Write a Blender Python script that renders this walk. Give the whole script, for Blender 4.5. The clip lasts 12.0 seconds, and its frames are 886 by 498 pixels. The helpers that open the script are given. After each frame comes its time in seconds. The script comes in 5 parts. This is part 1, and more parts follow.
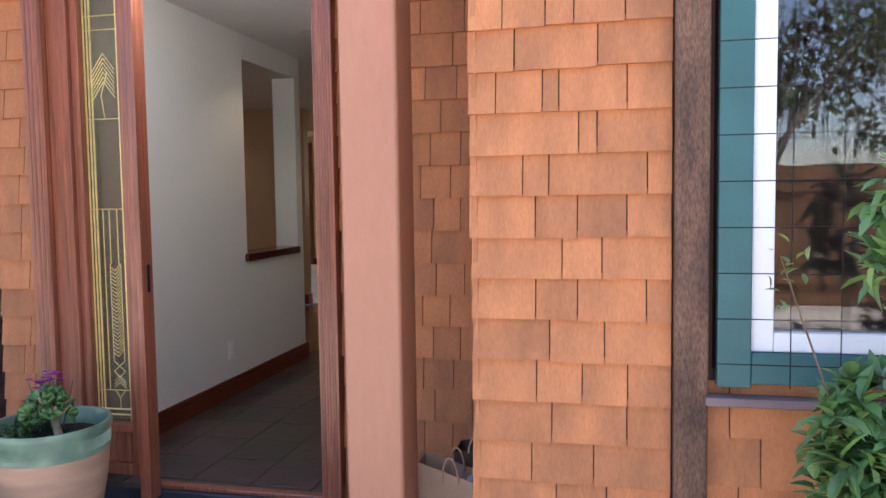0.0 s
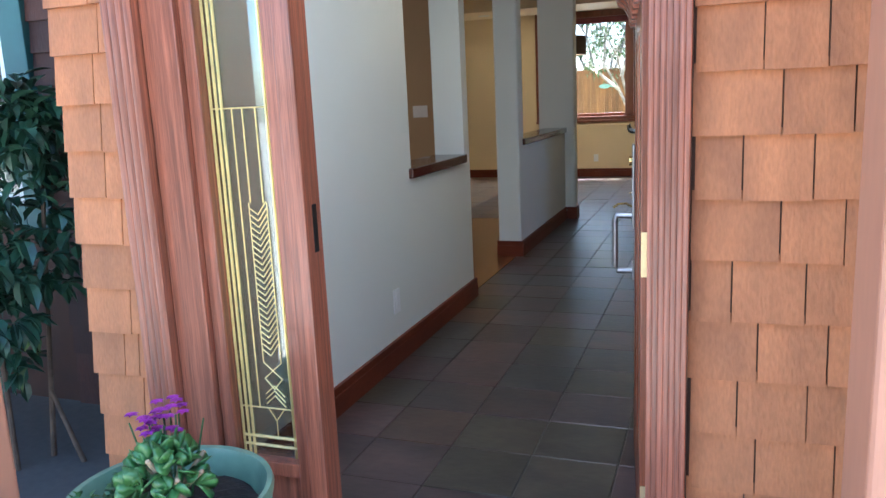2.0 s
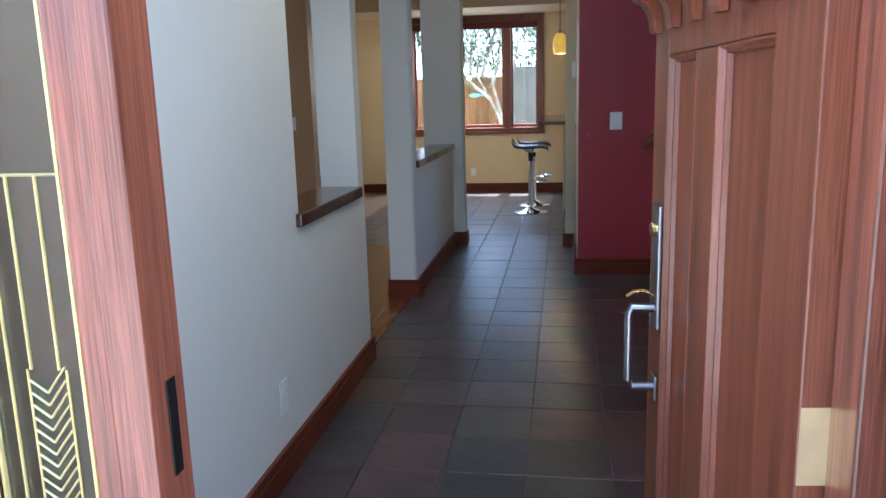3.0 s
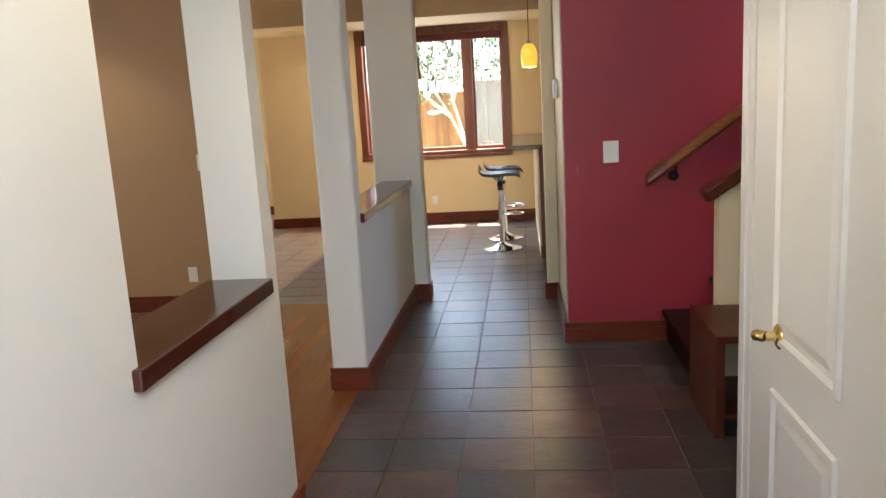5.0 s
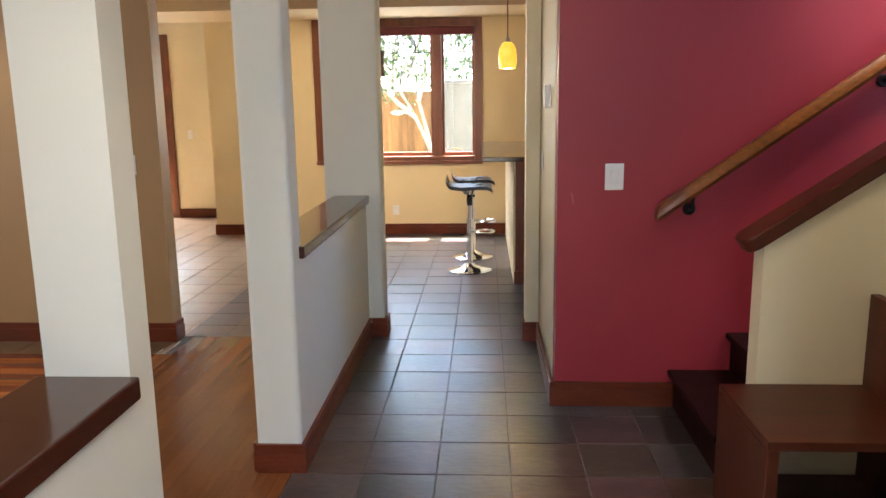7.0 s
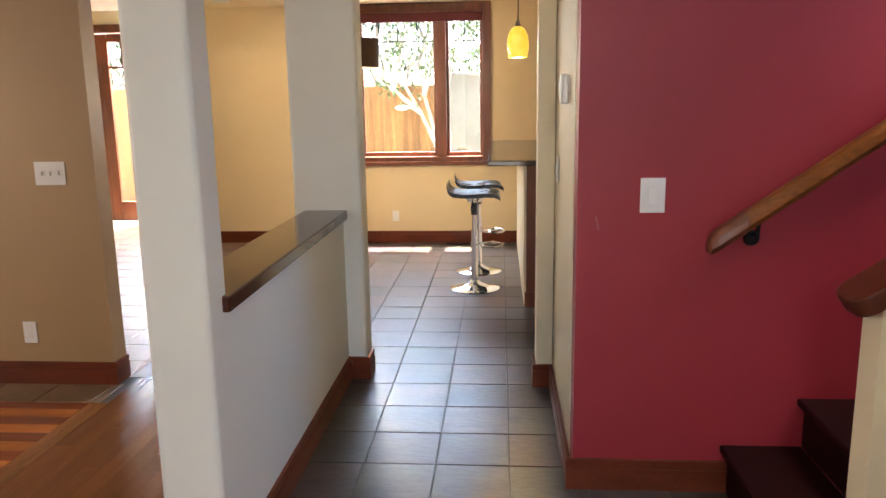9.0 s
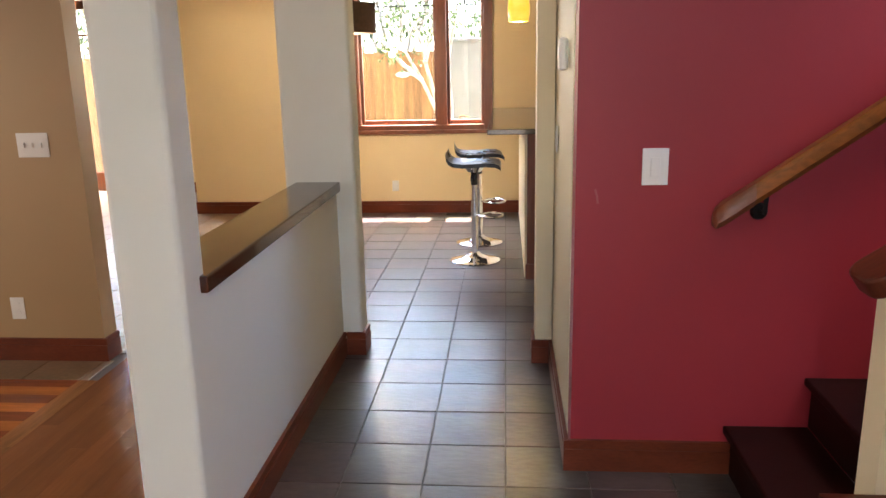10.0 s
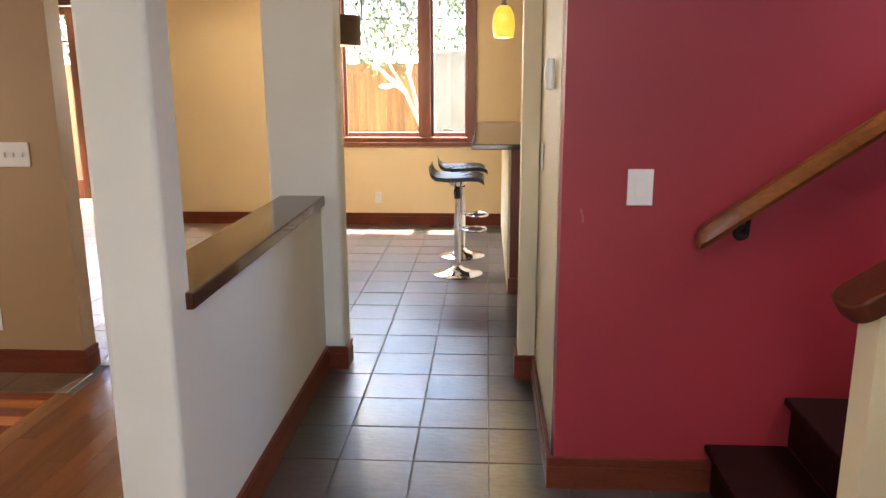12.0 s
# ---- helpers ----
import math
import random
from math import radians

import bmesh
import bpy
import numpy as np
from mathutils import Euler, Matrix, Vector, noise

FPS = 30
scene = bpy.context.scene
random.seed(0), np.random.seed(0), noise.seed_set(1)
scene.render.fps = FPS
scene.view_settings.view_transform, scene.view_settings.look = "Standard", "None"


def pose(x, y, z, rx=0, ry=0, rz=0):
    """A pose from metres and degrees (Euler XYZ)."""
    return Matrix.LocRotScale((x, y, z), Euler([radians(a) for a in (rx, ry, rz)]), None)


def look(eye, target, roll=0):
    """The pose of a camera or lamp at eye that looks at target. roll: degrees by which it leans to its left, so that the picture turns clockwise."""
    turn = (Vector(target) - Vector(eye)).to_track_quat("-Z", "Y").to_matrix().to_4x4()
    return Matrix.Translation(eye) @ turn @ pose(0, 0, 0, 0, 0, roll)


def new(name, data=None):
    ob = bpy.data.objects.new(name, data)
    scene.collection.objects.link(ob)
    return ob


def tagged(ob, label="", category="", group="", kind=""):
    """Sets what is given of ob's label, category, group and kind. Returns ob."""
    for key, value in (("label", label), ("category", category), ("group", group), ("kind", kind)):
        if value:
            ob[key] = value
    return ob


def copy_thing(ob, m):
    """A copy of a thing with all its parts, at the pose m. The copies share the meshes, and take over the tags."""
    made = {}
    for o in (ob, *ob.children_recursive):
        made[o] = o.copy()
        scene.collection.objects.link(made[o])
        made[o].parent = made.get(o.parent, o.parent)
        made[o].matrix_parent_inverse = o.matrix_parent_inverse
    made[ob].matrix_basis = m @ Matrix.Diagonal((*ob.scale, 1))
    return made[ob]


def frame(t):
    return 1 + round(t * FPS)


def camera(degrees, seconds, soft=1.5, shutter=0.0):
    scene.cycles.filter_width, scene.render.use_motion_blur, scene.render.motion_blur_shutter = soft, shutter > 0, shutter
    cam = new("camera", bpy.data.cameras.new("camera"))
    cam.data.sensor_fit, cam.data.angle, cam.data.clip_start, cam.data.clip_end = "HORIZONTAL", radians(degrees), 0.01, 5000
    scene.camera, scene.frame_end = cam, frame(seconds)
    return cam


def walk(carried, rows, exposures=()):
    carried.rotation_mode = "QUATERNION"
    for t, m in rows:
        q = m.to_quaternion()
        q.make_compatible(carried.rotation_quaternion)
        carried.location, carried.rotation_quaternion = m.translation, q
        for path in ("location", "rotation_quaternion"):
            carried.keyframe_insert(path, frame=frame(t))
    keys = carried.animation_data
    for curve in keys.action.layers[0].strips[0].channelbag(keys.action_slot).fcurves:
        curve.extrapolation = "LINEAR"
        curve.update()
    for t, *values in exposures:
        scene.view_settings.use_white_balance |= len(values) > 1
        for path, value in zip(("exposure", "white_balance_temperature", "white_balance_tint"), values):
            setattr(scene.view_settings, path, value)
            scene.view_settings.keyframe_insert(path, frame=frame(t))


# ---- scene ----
cam = camera(60.5, 12.0, shutter=0.0)
PATH = [
    (0, (0.734, 0.285, 1.295), (0.294, 2.232, 1.163), -0.8),
    (0.5, (0.477, 0.528, 1.273), (-0.136, 2.405, 0.955), -1.4),
    (1, (0.26, 0.906, 1.262), (-0.516, 2.713, 0.897), -2.1),
    (1.5, (-0.031, 1.217, 1.256), (-0.865, 2.994, 0.878), -0.8),
    (2, (-0.292, 1.549, 1.269), (-0.967, 3.392, 0.882), -2.6),
    (2.5, (-0.523, 2.002, 1.264), (-1.091, 3.882, 0.884), -4.2),
    (3, (-0.769, 2.399, 1.345), (-1.079, 4.336, 0.955), -1.6),
    (3.5, (-0.814, 2.769, 1.388), (-0.988, 4.73, 1.039), -2.4),
    (3.7, (-0.815, 2.922, 1.42), (-1.076, 4.88, 1.106), -3.4),
    (5.3, (-0.902, 3.756, 1.457), (-1.116, 5.708, 1.075), -3.3),
    (5.5, (-0.889, 3.862, 1.452), (-1.139, 5.808, 1.066), -3.7),
    (6, (-0.91, 4.039, 1.46), (-1.179, 5.983, 1.074), -1.9),
    (6.5, (-0.973, 4.248, 1.49), (-1.141, 6.205, 1.112), -0.9),
    (6.7, (-0.985, 4.346, 1.492), (-1.1, 6.307, 1.119), -1.1),
    (8.3, (-1.017, 5.045, 1.513), (-1.148, 7.004, 1.133), 0.5),
    (8.5, (-1.011, 5.124, 1.514), (-1.09, 7.085, 1.126), 0.2),
    (9, (-0.93, 5.366, 1.499), (-1.081, 7.322, 1.111), -0.9),
    (9.5, (-0.903, 5.489, 1.497), (-1.142, 7.429, 1.074), -1.1),
    (10, (-0.893, 5.494, 1.498), (-1.058, 7.431, 1.028), -1.2),
    (10.5, (-0.921, 5.496, 1.505), (-1.092, 7.427, 1.01), -1.3),
    (11, (-0.915, 5.495, 1.517), (-1.082, 7.425, 1.02), -0.9),
    (11.5, (-0.913, 5.492, 1.523), (-1.052, 7.43, 1.047), -0.5),
    (12, (-0.915, 5.492, 1.525), (-1.027, 7.438, 1.08), -0.2),
]
EXPOSURES = [(0.0, 1.95, 6250, 18), (0.5, 2.1, 6550, 14), (1.0, 2.35, 6000, 6), (1.5, 2.6, 6000, 7), (2.0, 2.8, 5300, 5), (2.5, 2.85, 4950, 6), (3.0, 2.92, 4950, 7), (3.5, 3.4, 5750, 11), (5.5, 3.75, 6150, 9), (6.5, 3.83, 6150, 9), (8.5, 3.93, 6350, 12), (9.5, 3.96, 6450, 13), (12.0, 4.02, 6450, 14)]
walk(cam, [(t, look(eye, target, roll)) for t, eye, target, roll in PATH], EXPOSURES)

# ---- world, sun and lamps ----
SUN_UP, SUN_AZ = 74.0, 3.0
world = bpy.data.worlds.new("sky")
scene.world = world
world.use_nodes = True
wt = world.node_tree
sky = wt.nodes.new("ShaderNodeTexSky")
sky.sky_type = "NISHITA"
sky.sun_disc = False
sky.sun_elevation, sky.sun_rotation = radians(SUN_UP), radians(SUN_AZ)
wt.links.new(sky.outputs[0], wt.nodes["Background"].inputs[0])
wt.nodes["Background"].inputs[1].default_value = 0.15
sun = new("sun", bpy.data.lights.new("sun", "SUN"))
sun.data.energy, sun.data.angle, sun.data.color = 5.0, radians(0.5), (1.0, 0.95, 0.87)
_e, _a = radians(SUN_UP), radians(SUN_AZ)
sun.matrix_world = look((math.sin(_a) * math.cos(_e) * 20, math.cos(_a) * math.cos(_e) * 20, math.sin(_e) * 20), (0, 0, 0))


def area(name, at, to, w, h, watts, colour=(1, 1, 1)):
    ob = new(name, bpy.data.lights.new(name, "AREA"))
    ob.data.shape, ob.data.size, ob.data.size_y, ob.data.energy, ob.data.color = "RECTANGLE", w, h, watts, colour
    ob.matrix_world = look(at, to)
    return ob


def downlight(x, y, z, watts, colour=(1.0, 0.80, 0.56), cone=125):
    ob = new("downlight_lamp", bpy.data.lights.new("downlight_lamp", "SPOT"))
    ob.data.energy, ob.data.color, ob.data.spot_size, ob.data.spot_blend, ob.data.shadow_soft_size = watts, colour, radians(cone), 0.6, 0.04
    ob.matrix_world = look((x, y, z), (x, y, z - 1))


area("window_light", (-1.96, 13.75, 2.72), (-1.96, 10.6, 0.5), 1.8, 0.6, 22, (0.70, 0.85, 1.0))
area("patio_light", (-5.9, 15.25, 2.75), (-5.4, 12.2, 0.2), 1.5, 0.7, 98, (0.95, 0.97, 1.0))
# Added fill lamp under the door head; brings daylight onto the hall wall.
area("door_fill", (-0.82, 3.27, 2.28), (-1.5, 4.9, 0.5), 0.7, 0.14, 2.2, (0.94, 0.97, 1.0))
# Added lamp before the blank west wall, for front room windows out of view.
area("front_room_fill", (-6.95, 6.0, 1.5), (-1.0, 6.6, 1.2), 2.2, 1.5, 7.5, (1.0, 0.93, 0.82))
# Added lamp with no known fixture; brightens the upper crimson wall only.
area("stairwell_fill", (0.9, 7.40, 3.5), (0.7, 8.13, 3.0), 1.4, 0.5, 7.0, (1.0, 0.96, 0.92))
# The second downlight is unseen, added to light the knee wall and crimson wall.
DOWNLIGHTS = [(-1.27, 5.2), (-0.55, 6.5)]
for _x, _y in DOWNLIGHTS:
    downlight(_x, _y, 2.43, 3.8 if _y < 6 else 3.4)
downlight(-4.2, 8.5, 2.43, 2.8)
downlight(-3.6, 12.8, 2.44, 0.9)

# ---- materials ----


def mat(name, base, rough=0.6, var=0.12, scale=6.0, bump=0.05, bscale=80.0, metal=0.0, stretch=(1, 1, 1), second=None, grain=0.0, island=0.0, coat=0.0, spec=0.5):
    """A surface with large stains and fine grain. grain: strength of fibres along the least stretched axis; island: change from piece to piece."""
    m = bpy.data.materials.new(name)
    m.use_nodes = True
    nt = m.node_tree
    n, lk = nt.nodes, nt.links.new
    bsdf = n["Principled BSDF"]
    geo = n.new("ShaderNodeNewGeometry")
    mp = n.new("ShaderNodeVectorMath")
    mp.operation = "MULTIPLY"
    mp.inputs[1].default_value = stretch
    info = n.new("ShaderNodeObjectInfo")
    add = n.new("ShaderNodeVectorMath")
    add.operation = "ADD"
    sc = n.new("ShaderNodeMath")
    sc.operation = "MULTIPLY"
    sc.inputs[1].default_value = 37.0 if island else 0.0
    lk(info.outputs["Random"], sc.inputs[0])
    lk(geo.outputs["Position"], add.inputs[0])
    lk(sc.outputs[0], add.inputs[1])
    lk(add.outputs[0], mp.inputs[0])
    big = n.new("ShaderNodeTexNoise")
    big.inputs["Scale"].default_value, big.inputs["Detail"].default_value = scale, 4
    big.inputs["Distortion"].default_value = 0.18 if grain > 0.28 else 0.0
    lk(mp.outputs[0], big.inputs["Vector"])
    ramp = n.new("ShaderNodeValToRGB")
    ramp.color_ramp.elements[0].position, ramp.color_ramp.elements[1].position = 0.3, 0.7
    lo = second or tuple(c * (1 - 2 * var) for c in base)
    ramp.color_ramp.elements[0].color, ramp.color_ramp.elements[1].color = (*lo, 1), (*[min(1, c * (1 + var * 0.5)) for c in base], 1)
    lk(big.outputs[0], ramp.inputs[0])
    col = ramp.outputs[0]
    fine = n.new("ShaderNodeTexNoise")
    fine.inputs["Scale"].default_value, fine.inputs["Detail"].default_value = bscale, 3
    lk(mp.outputs[0], fine.inputs["Vector"])
    hsv = n.new("ShaderNodeHueSaturation")
    if grain:
        rg = n.new("ShaderNodeMapRange")
        rg.inputs["From Min"].default_value, rg.inputs["From Max"].default_value = 0.3, 0.7
        rg.inputs["To Min"].default_value, rg.inputs["To Max"].default_value = 1 - grain, 1 + grain * 0.5
        lk(fine.outputs[0], rg.inputs["Value"])
        lk(rg.outputs[0], hsv.inputs["Value"])
    lk(col, hsv.inputs["Color"])
    col = hsv.outputs[0]
    if island:
        h2 = n.new("ShaderNodeHueSaturation")
        rg = n.new("ShaderNodeMapRange")
        rg.inputs["To Min"].default_value, rg.inputs["To Max"].default_value = 1 - island, 1 + island * 0.6
        lk(info.outputs["Random"], rg.inputs["Value"])
        lk(rg.outputs[0], h2.inputs["Value"])
        lk(col, h2.inputs["Color"])
        col = h2.outputs[0]
    lk(col, bsdf.inputs["Base Color"])
    bsdf.inputs["Metallic"].default_value = metal
    bsdf.inputs["Coat Weight"].default_value = coat
    bsdf.inputs["Specular IOR Level"].default_value = spec
    rr = n.new("ShaderNodeMapRange")
    rr.inputs["To Min"].default_value, rr.inputs["To Max"].default_value = max(0.02, rough * 0.85), min(1, rough * 1.15)
    lk(big.outputs[0], rr.inputs["Value"])
    lk(rr.outputs[0], bsdf.inputs["Roughness"])
    if bump:
        b = n.new("ShaderNodeBump")
        b.inputs["Strength"].default_value, b.inputs["Distance"].default_value = bump, 0.01
        lk(fine.outputs[0], b.inputs["Height"])
        lk(b.outputs[0], bsdf.inputs["Normal"])
    return m


def glass(name, tint=(1, 1, 1), rough=0.0):
    m = bpy.data.materials.new(name)
    m.use_nodes = True
    b = m.node_tree.nodes["Principled BSDF"]
    b.inputs["Base Color"].default_value = (*tint, 1)
    b.inputs["Transmission Weight"].default_value, b.inputs["Roughness"].default_value, b.inputs["IOR"].default_value = 1.0, rough, 1.45
    return m


def glow(name, colour, strength):
    m = bpy.data.materials.new(name)
    m.use_nodes = True
    b = m.node_tree.nodes["Principled BSDF"]
    b.inputs["Base Color"].default_value = (*colour, 1)
    b.inputs["Emission Color"].default_value, b.inputs["Emission Strength"].default_value = (*colour, 1), strength
    return m


M_WALL = mat("off_white_paint", (0.74, 0.735, 0.66), 0.55, 0.02, 1.5, 0.06, 220)
M_CREAM = mat("cream_paint", (0.76, 0.66, 0.45), 0.55, 0.02, 1.5, 0.06, 220)
M_YELLOW = mat("yellow_paint", (0.74, 0.58, 0.335), 0.55, 0.02, 1.5, 0.06, 220)
M_TAN = mat("tan_paint", (0.43, 0.285, 0.142), 0.5, 0.03, 1.5, 0.06, 220)
M_RED = mat("crimson_paint", (0.33, 0.026, 0.038), 0.5, 0.04, 1.2, 0.06, 220)
M_CEIL = mat("ceiling_paint", (0.76, 0.74, 0.70), 0.8, 0.02, 1.5, 0.05, 160)
M_WHITE = mat("white_gloss_paint", (0.66, 0.63, 0.56), 0.42, 0.02, 3, 0.01, 120)
M_PLATE = mat("white_plastic", (0.82, 0.81, 0.78), 0.3, 0.01, 5, 0)
M_BASE = mat("stained_baseboard_wood", (0.165, 0.036, 0.015), 0.42, 0.18, 9, 0.05, 120, stretch=(0.3, 0.3, 1), grain=0.15, spec=0.25)
M_SILL = mat("dark_stained_sill_wood", (0.075, 0.020, 0.009), 0.2, 0.2, 9, 0.03, 120, stretch=(1, 0.15, 1), grain=0.2, spec=0.4, coat=0.3)
# Dark stain lowered further to hold the shadow that lies on the stairs.
M_DARK = mat("shade_dark_stained_wood", (0.017, 0.0035, 0.003), 0.5, 0.2, 9, 0.03, 120, stretch=(0.2, 1, 1), grain=0.2, spec=0.14)
M_FIR = mat("red_stained_fir", (0.38, 0.120, 0.062), 0.34, 0.26, 26, 0.10, 190, stretch=(2.6, 2.6, 0.05), grain=0.42, coat=0.2)
M_FIRDOOR = mat("red_stained_oak_door", (0.32, 0.094, 0.040), 0.32, 0.24, 14, 0.08, 190, stretch=(2.4, 2.4, 0.05), grain=0.36, coat=0.15)
M_TERRA = mat("terracotta_house_paint", (0.455, 0.200, 0.115), 0.5, 0.05, 3, 0.04, 40, stretch=(1, 1, 0.3), grain=0.05)
M_SHINGLE = mat("cedar_shingle", (0.52, 0.198, 0.073), 0.7, 0.15, 7, 0.2, 110, stretch=(1.6, 1.6, 0.45), grain=0.13, island=0.17)
# Dark brown shingles taken darker still: the recess's shade is in this colour.
M_SHINGLEDK = mat("shade_darkened_cedar_shingle", (0.075, 0.026, 0.016), 0.75, 0.16, 8, 0.25, 90, stretch=(2.2, 2.2, 0.25), grain=0.16, island=0.28)
M_BACK = mat("shingle_backing", (0.08, 0.035, 0.02), 0.9)
M_BEAM = mat("weathered_brown_post_wood", (0.17, 0.088, 0.052), 0.8, 0.3, 8, 0.5, 110, stretch=(2, 2, 0.6), grain=0.5)
M_TEAL = mat("teal_trim_paint", (0.035, 0.12, 0.12), 0.55, 0.1, 5, 0.08, 60)
M_VINYL = mat("white_vinyl", (0.8, 0.8, 0.8), 0.35, 0.02, 5, 0)
M_SLATE = mat("slate_tile", (0.088, 0.060, 0.054), 0.30, 0.18, 5, 0.12, 30, stretch=(0.7, 1.4, 1), second=(0.044, 0.037, 0.037), grain=0.22, island=0.3)
M_GROUT = mat("grey_brown_grout", (0.105, 0.090, 0.078), 0.9, 0.1, 30)
M_PLANK = mat("brown_cherry_floor_board", (0.22, 0.074, 0.024), 0.2, 0.08, 6, 0.02, 50, stretch=(3, 0.2, 1), grain=0.10, island=0.2, spec=0.55)
M_PLANKX = mat("orange_inlay_floor_board", (0.52, 0.16, 0.035), 0.25, 0.2, 6, 0.03, 50, stretch=(0.2, 3, 1), grain=0.2, island=0.35, spec=0.35)
M_STEP = mat("blue_grey_step_paint", (0.035, 0.043, 0.055), 0.5, 0.15, 6, 0.1, 50)
M_FLAG = mat("bluestone_flag", (0.22, 0.23, 0.25), 0.7, 0.2, 5, 0.3, 40, island=0.2)
# Dark soil, lowered further for the deep shade over the recess bed.
M_SOIL = mat("shade_darkened_soil", (0.018, 0.013, 0.010), 0.95, 0.3, 12, 0.9, 60, grain=0.4)
M_GROUND = mat("pale_concrete_drive", (0.48, 0.44, 0.38), 0.9, 0.15, 3, 0.4, 60, grain=0.2)
M_BRASS = mat("polished_brass", (0.80, 0.58, 0.22), 0.18, 0.05, 20, 0, metal=1.0)
M_PEWTER = mat("brushed_pewter", (0.36, 0.36, 0.37), 0.32, 0.08, 20, 0.02, 200, metal=1.0)
M_CHROME = mat("chrome", (0.85, 0.85, 0.86), 0.06, 0.01, 5, 0, metal=1.0)
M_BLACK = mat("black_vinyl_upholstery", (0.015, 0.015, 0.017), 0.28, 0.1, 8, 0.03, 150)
M_IRON = mat("black_iron", (0.02, 0.02, 0.02), 0.45, 0.1, 20, 0.05, 200, metal=0.6)
M_GRANITE = mat("speckled_granite", (0.08, 0.065, 0.055), 0.12, 0.5, 90, 0, second=(0.02, 0.02, 0.02), grain=0.3)
M_CHERRY = mat("cherry_cabinet_wood", (0.20, 0.065, 0.03), 0.35, 0.18, 8, 0.03, 60, stretch=(2, 2, 0.15), grain=0.2)
M_RAIL = mat("oiled_oak_rail", (0.27, 0.088, 0.017), 0.33, 0.2, 8, 0.03, 60, stretch=(0.4, 3, 1), grain=0.3, spec=0.28)
M_GLASS = glass("window_glass")
M_BEVEL = glass("bevelled_leaded_glass", (0.62, 0.64, 0.58))
M_BEVEL.node_tree.nodes["Principled BSDF"].inputs["IOR"].default_value = 1.8
M_CAME = mat("brass_came", (0.92, 0.76, 0.32), 0.38, 0.1, 20, 0, metal=0.75)
M_LEAF = mat("green_leaf", (0.075, 0.16, 0.045), 0.45, 0.3, 9, 0.1, 60, island=0.2)

# ---- mesh helpers ----


def box(bm, x0, x1, y0, y1, z0, z1, m=None):
    vs = [bm.verts.new(Vector(c)) for c in ((x0, y0, z0), (x1, y0, z0), (x1, y1, z0), (x0, y1, z0), (x0, y0, z1), (x1, y0, z1), (x1, y1, z1), (x0, y1, z1))]
    if m:
        for v in vs:
            v.co = m @ v.co
    for f in ((3, 2, 1, 0), (4, 5, 6, 7), (0, 1, 5, 4), (1, 2, 6, 5), (2, 3, 7, 6), (3, 0, 4, 7)):
        bm.faces.new([vs[i] for i in f])
    return vs


def bevel(bm, width, segments=2):
    bmesh.ops.bevel(bm, geom=list(bm.edges), offset=width, segments=segments, profile=0.5, affect="EDGES", clamp_overlap=True)
    return bm


def cyl(bm, x, y, z0, z1, r0, r1=None, seg=24, m=None):
    r1 = r0 if r1 is None else r1
    got = bmesh.ops.create_cone(bm, cap_ends=True, segments=seg, radius1=r0, radius2=r1, depth=z1 - z0, matrix=Matrix.Translation((x, y, (z0 + z1) / 2)))
    if m:
        bmesh.ops.transform(bm, matrix=m, verts=got["verts"])
    return got["verts"]


def lathe(profile, seg=40):
    """Turns (radius, height) pairs round the z axis."""
    bm = bmesh.new()
    rings = []
    for r, z in profile:
        rings.append([bm.verts.new((r * math.cos(2 * math.pi * i / seg), r * math.sin(2 * math.pi * i / seg), z)) for i in range(seg)])
    for a, b in zip(rings, rings[1:]):
        for i in range(seg):
            bm.faces.new((a[i], a[(i + 1) % seg], b[(i + 1) % seg], b[i]))
    bm.faces.new(rings[0][::-1])
    bm.faces.new(rings[-1])
    return bm


def sweep(bm, path, radius, seg=10, flat=1.0):
    """A round bar along a list of points."""
    pts = [Vector(p) for p in path]
    rings = []
    for i, p in enumerate(pts):
        d = (pts[min(i + 1, len(pts) - 1)] - pts[max(i - 1, 0)]).normalized()
        side = d.cross(Vector((0, 0, 1))) if abs(d.z) < 0.95 else d.cross(Vector((0, 1, 0)))
        side.normalize()
        up = side.cross(d)
        rings.append([bm.verts.new(p + (side * math.cos(2 * math.pi * k / seg) + up * math.sin(2 * math.pi * k / seg) * flat) * radius) for k in range(seg)])
    for a, b in zip(rings, rings[1:]):
        for k in range(seg):
            bm.faces.new((a[k], a[(k + 1) % seg], b[(k + 1) % seg], b[k]))
    bm.faces.new(rings[0][::-1])
    bm.faces.new(rings[-1])


def link(name, bm, material, smooth=False):
    bmesh.ops.recalc_face_normals(bm, faces=bm.faces)
    me = bpy.data.meshes.new(name)
    bm.to_mesh(me)
    bm.free()
    me.materials.append(material)
    if smooth:
        me.shade_smooth()
        me.set_sharp_from_angle(angle=radians(40))
    return new(name, me)


def part(name, bm, material, parent, label="", smooth=False):
    ob = link(name, bm, material, smooth)
    ob.parent = parent
    return tagged(ob, label)


def solid(name, x0, x1, y0, y1, z0, z1, material, label="", kind="structure", parent=None, edge=0.0):
    bm = bmesh.new()
    box(bm, x0, x1, y0, y1, z0, z1)
    if edge:
        bevel(bm, edge)
    ob = link(name, bm, material)
    if parent:
        ob.parent = parent
        return tagged(ob, label)
    return tagged(ob, label, name.split("_")[0], kind=kind)


def thing(name, at, label, category, group="", kind=""):
    ob = new(name)
    ob.location = at
    return tagged(ob, label, category, group, kind)


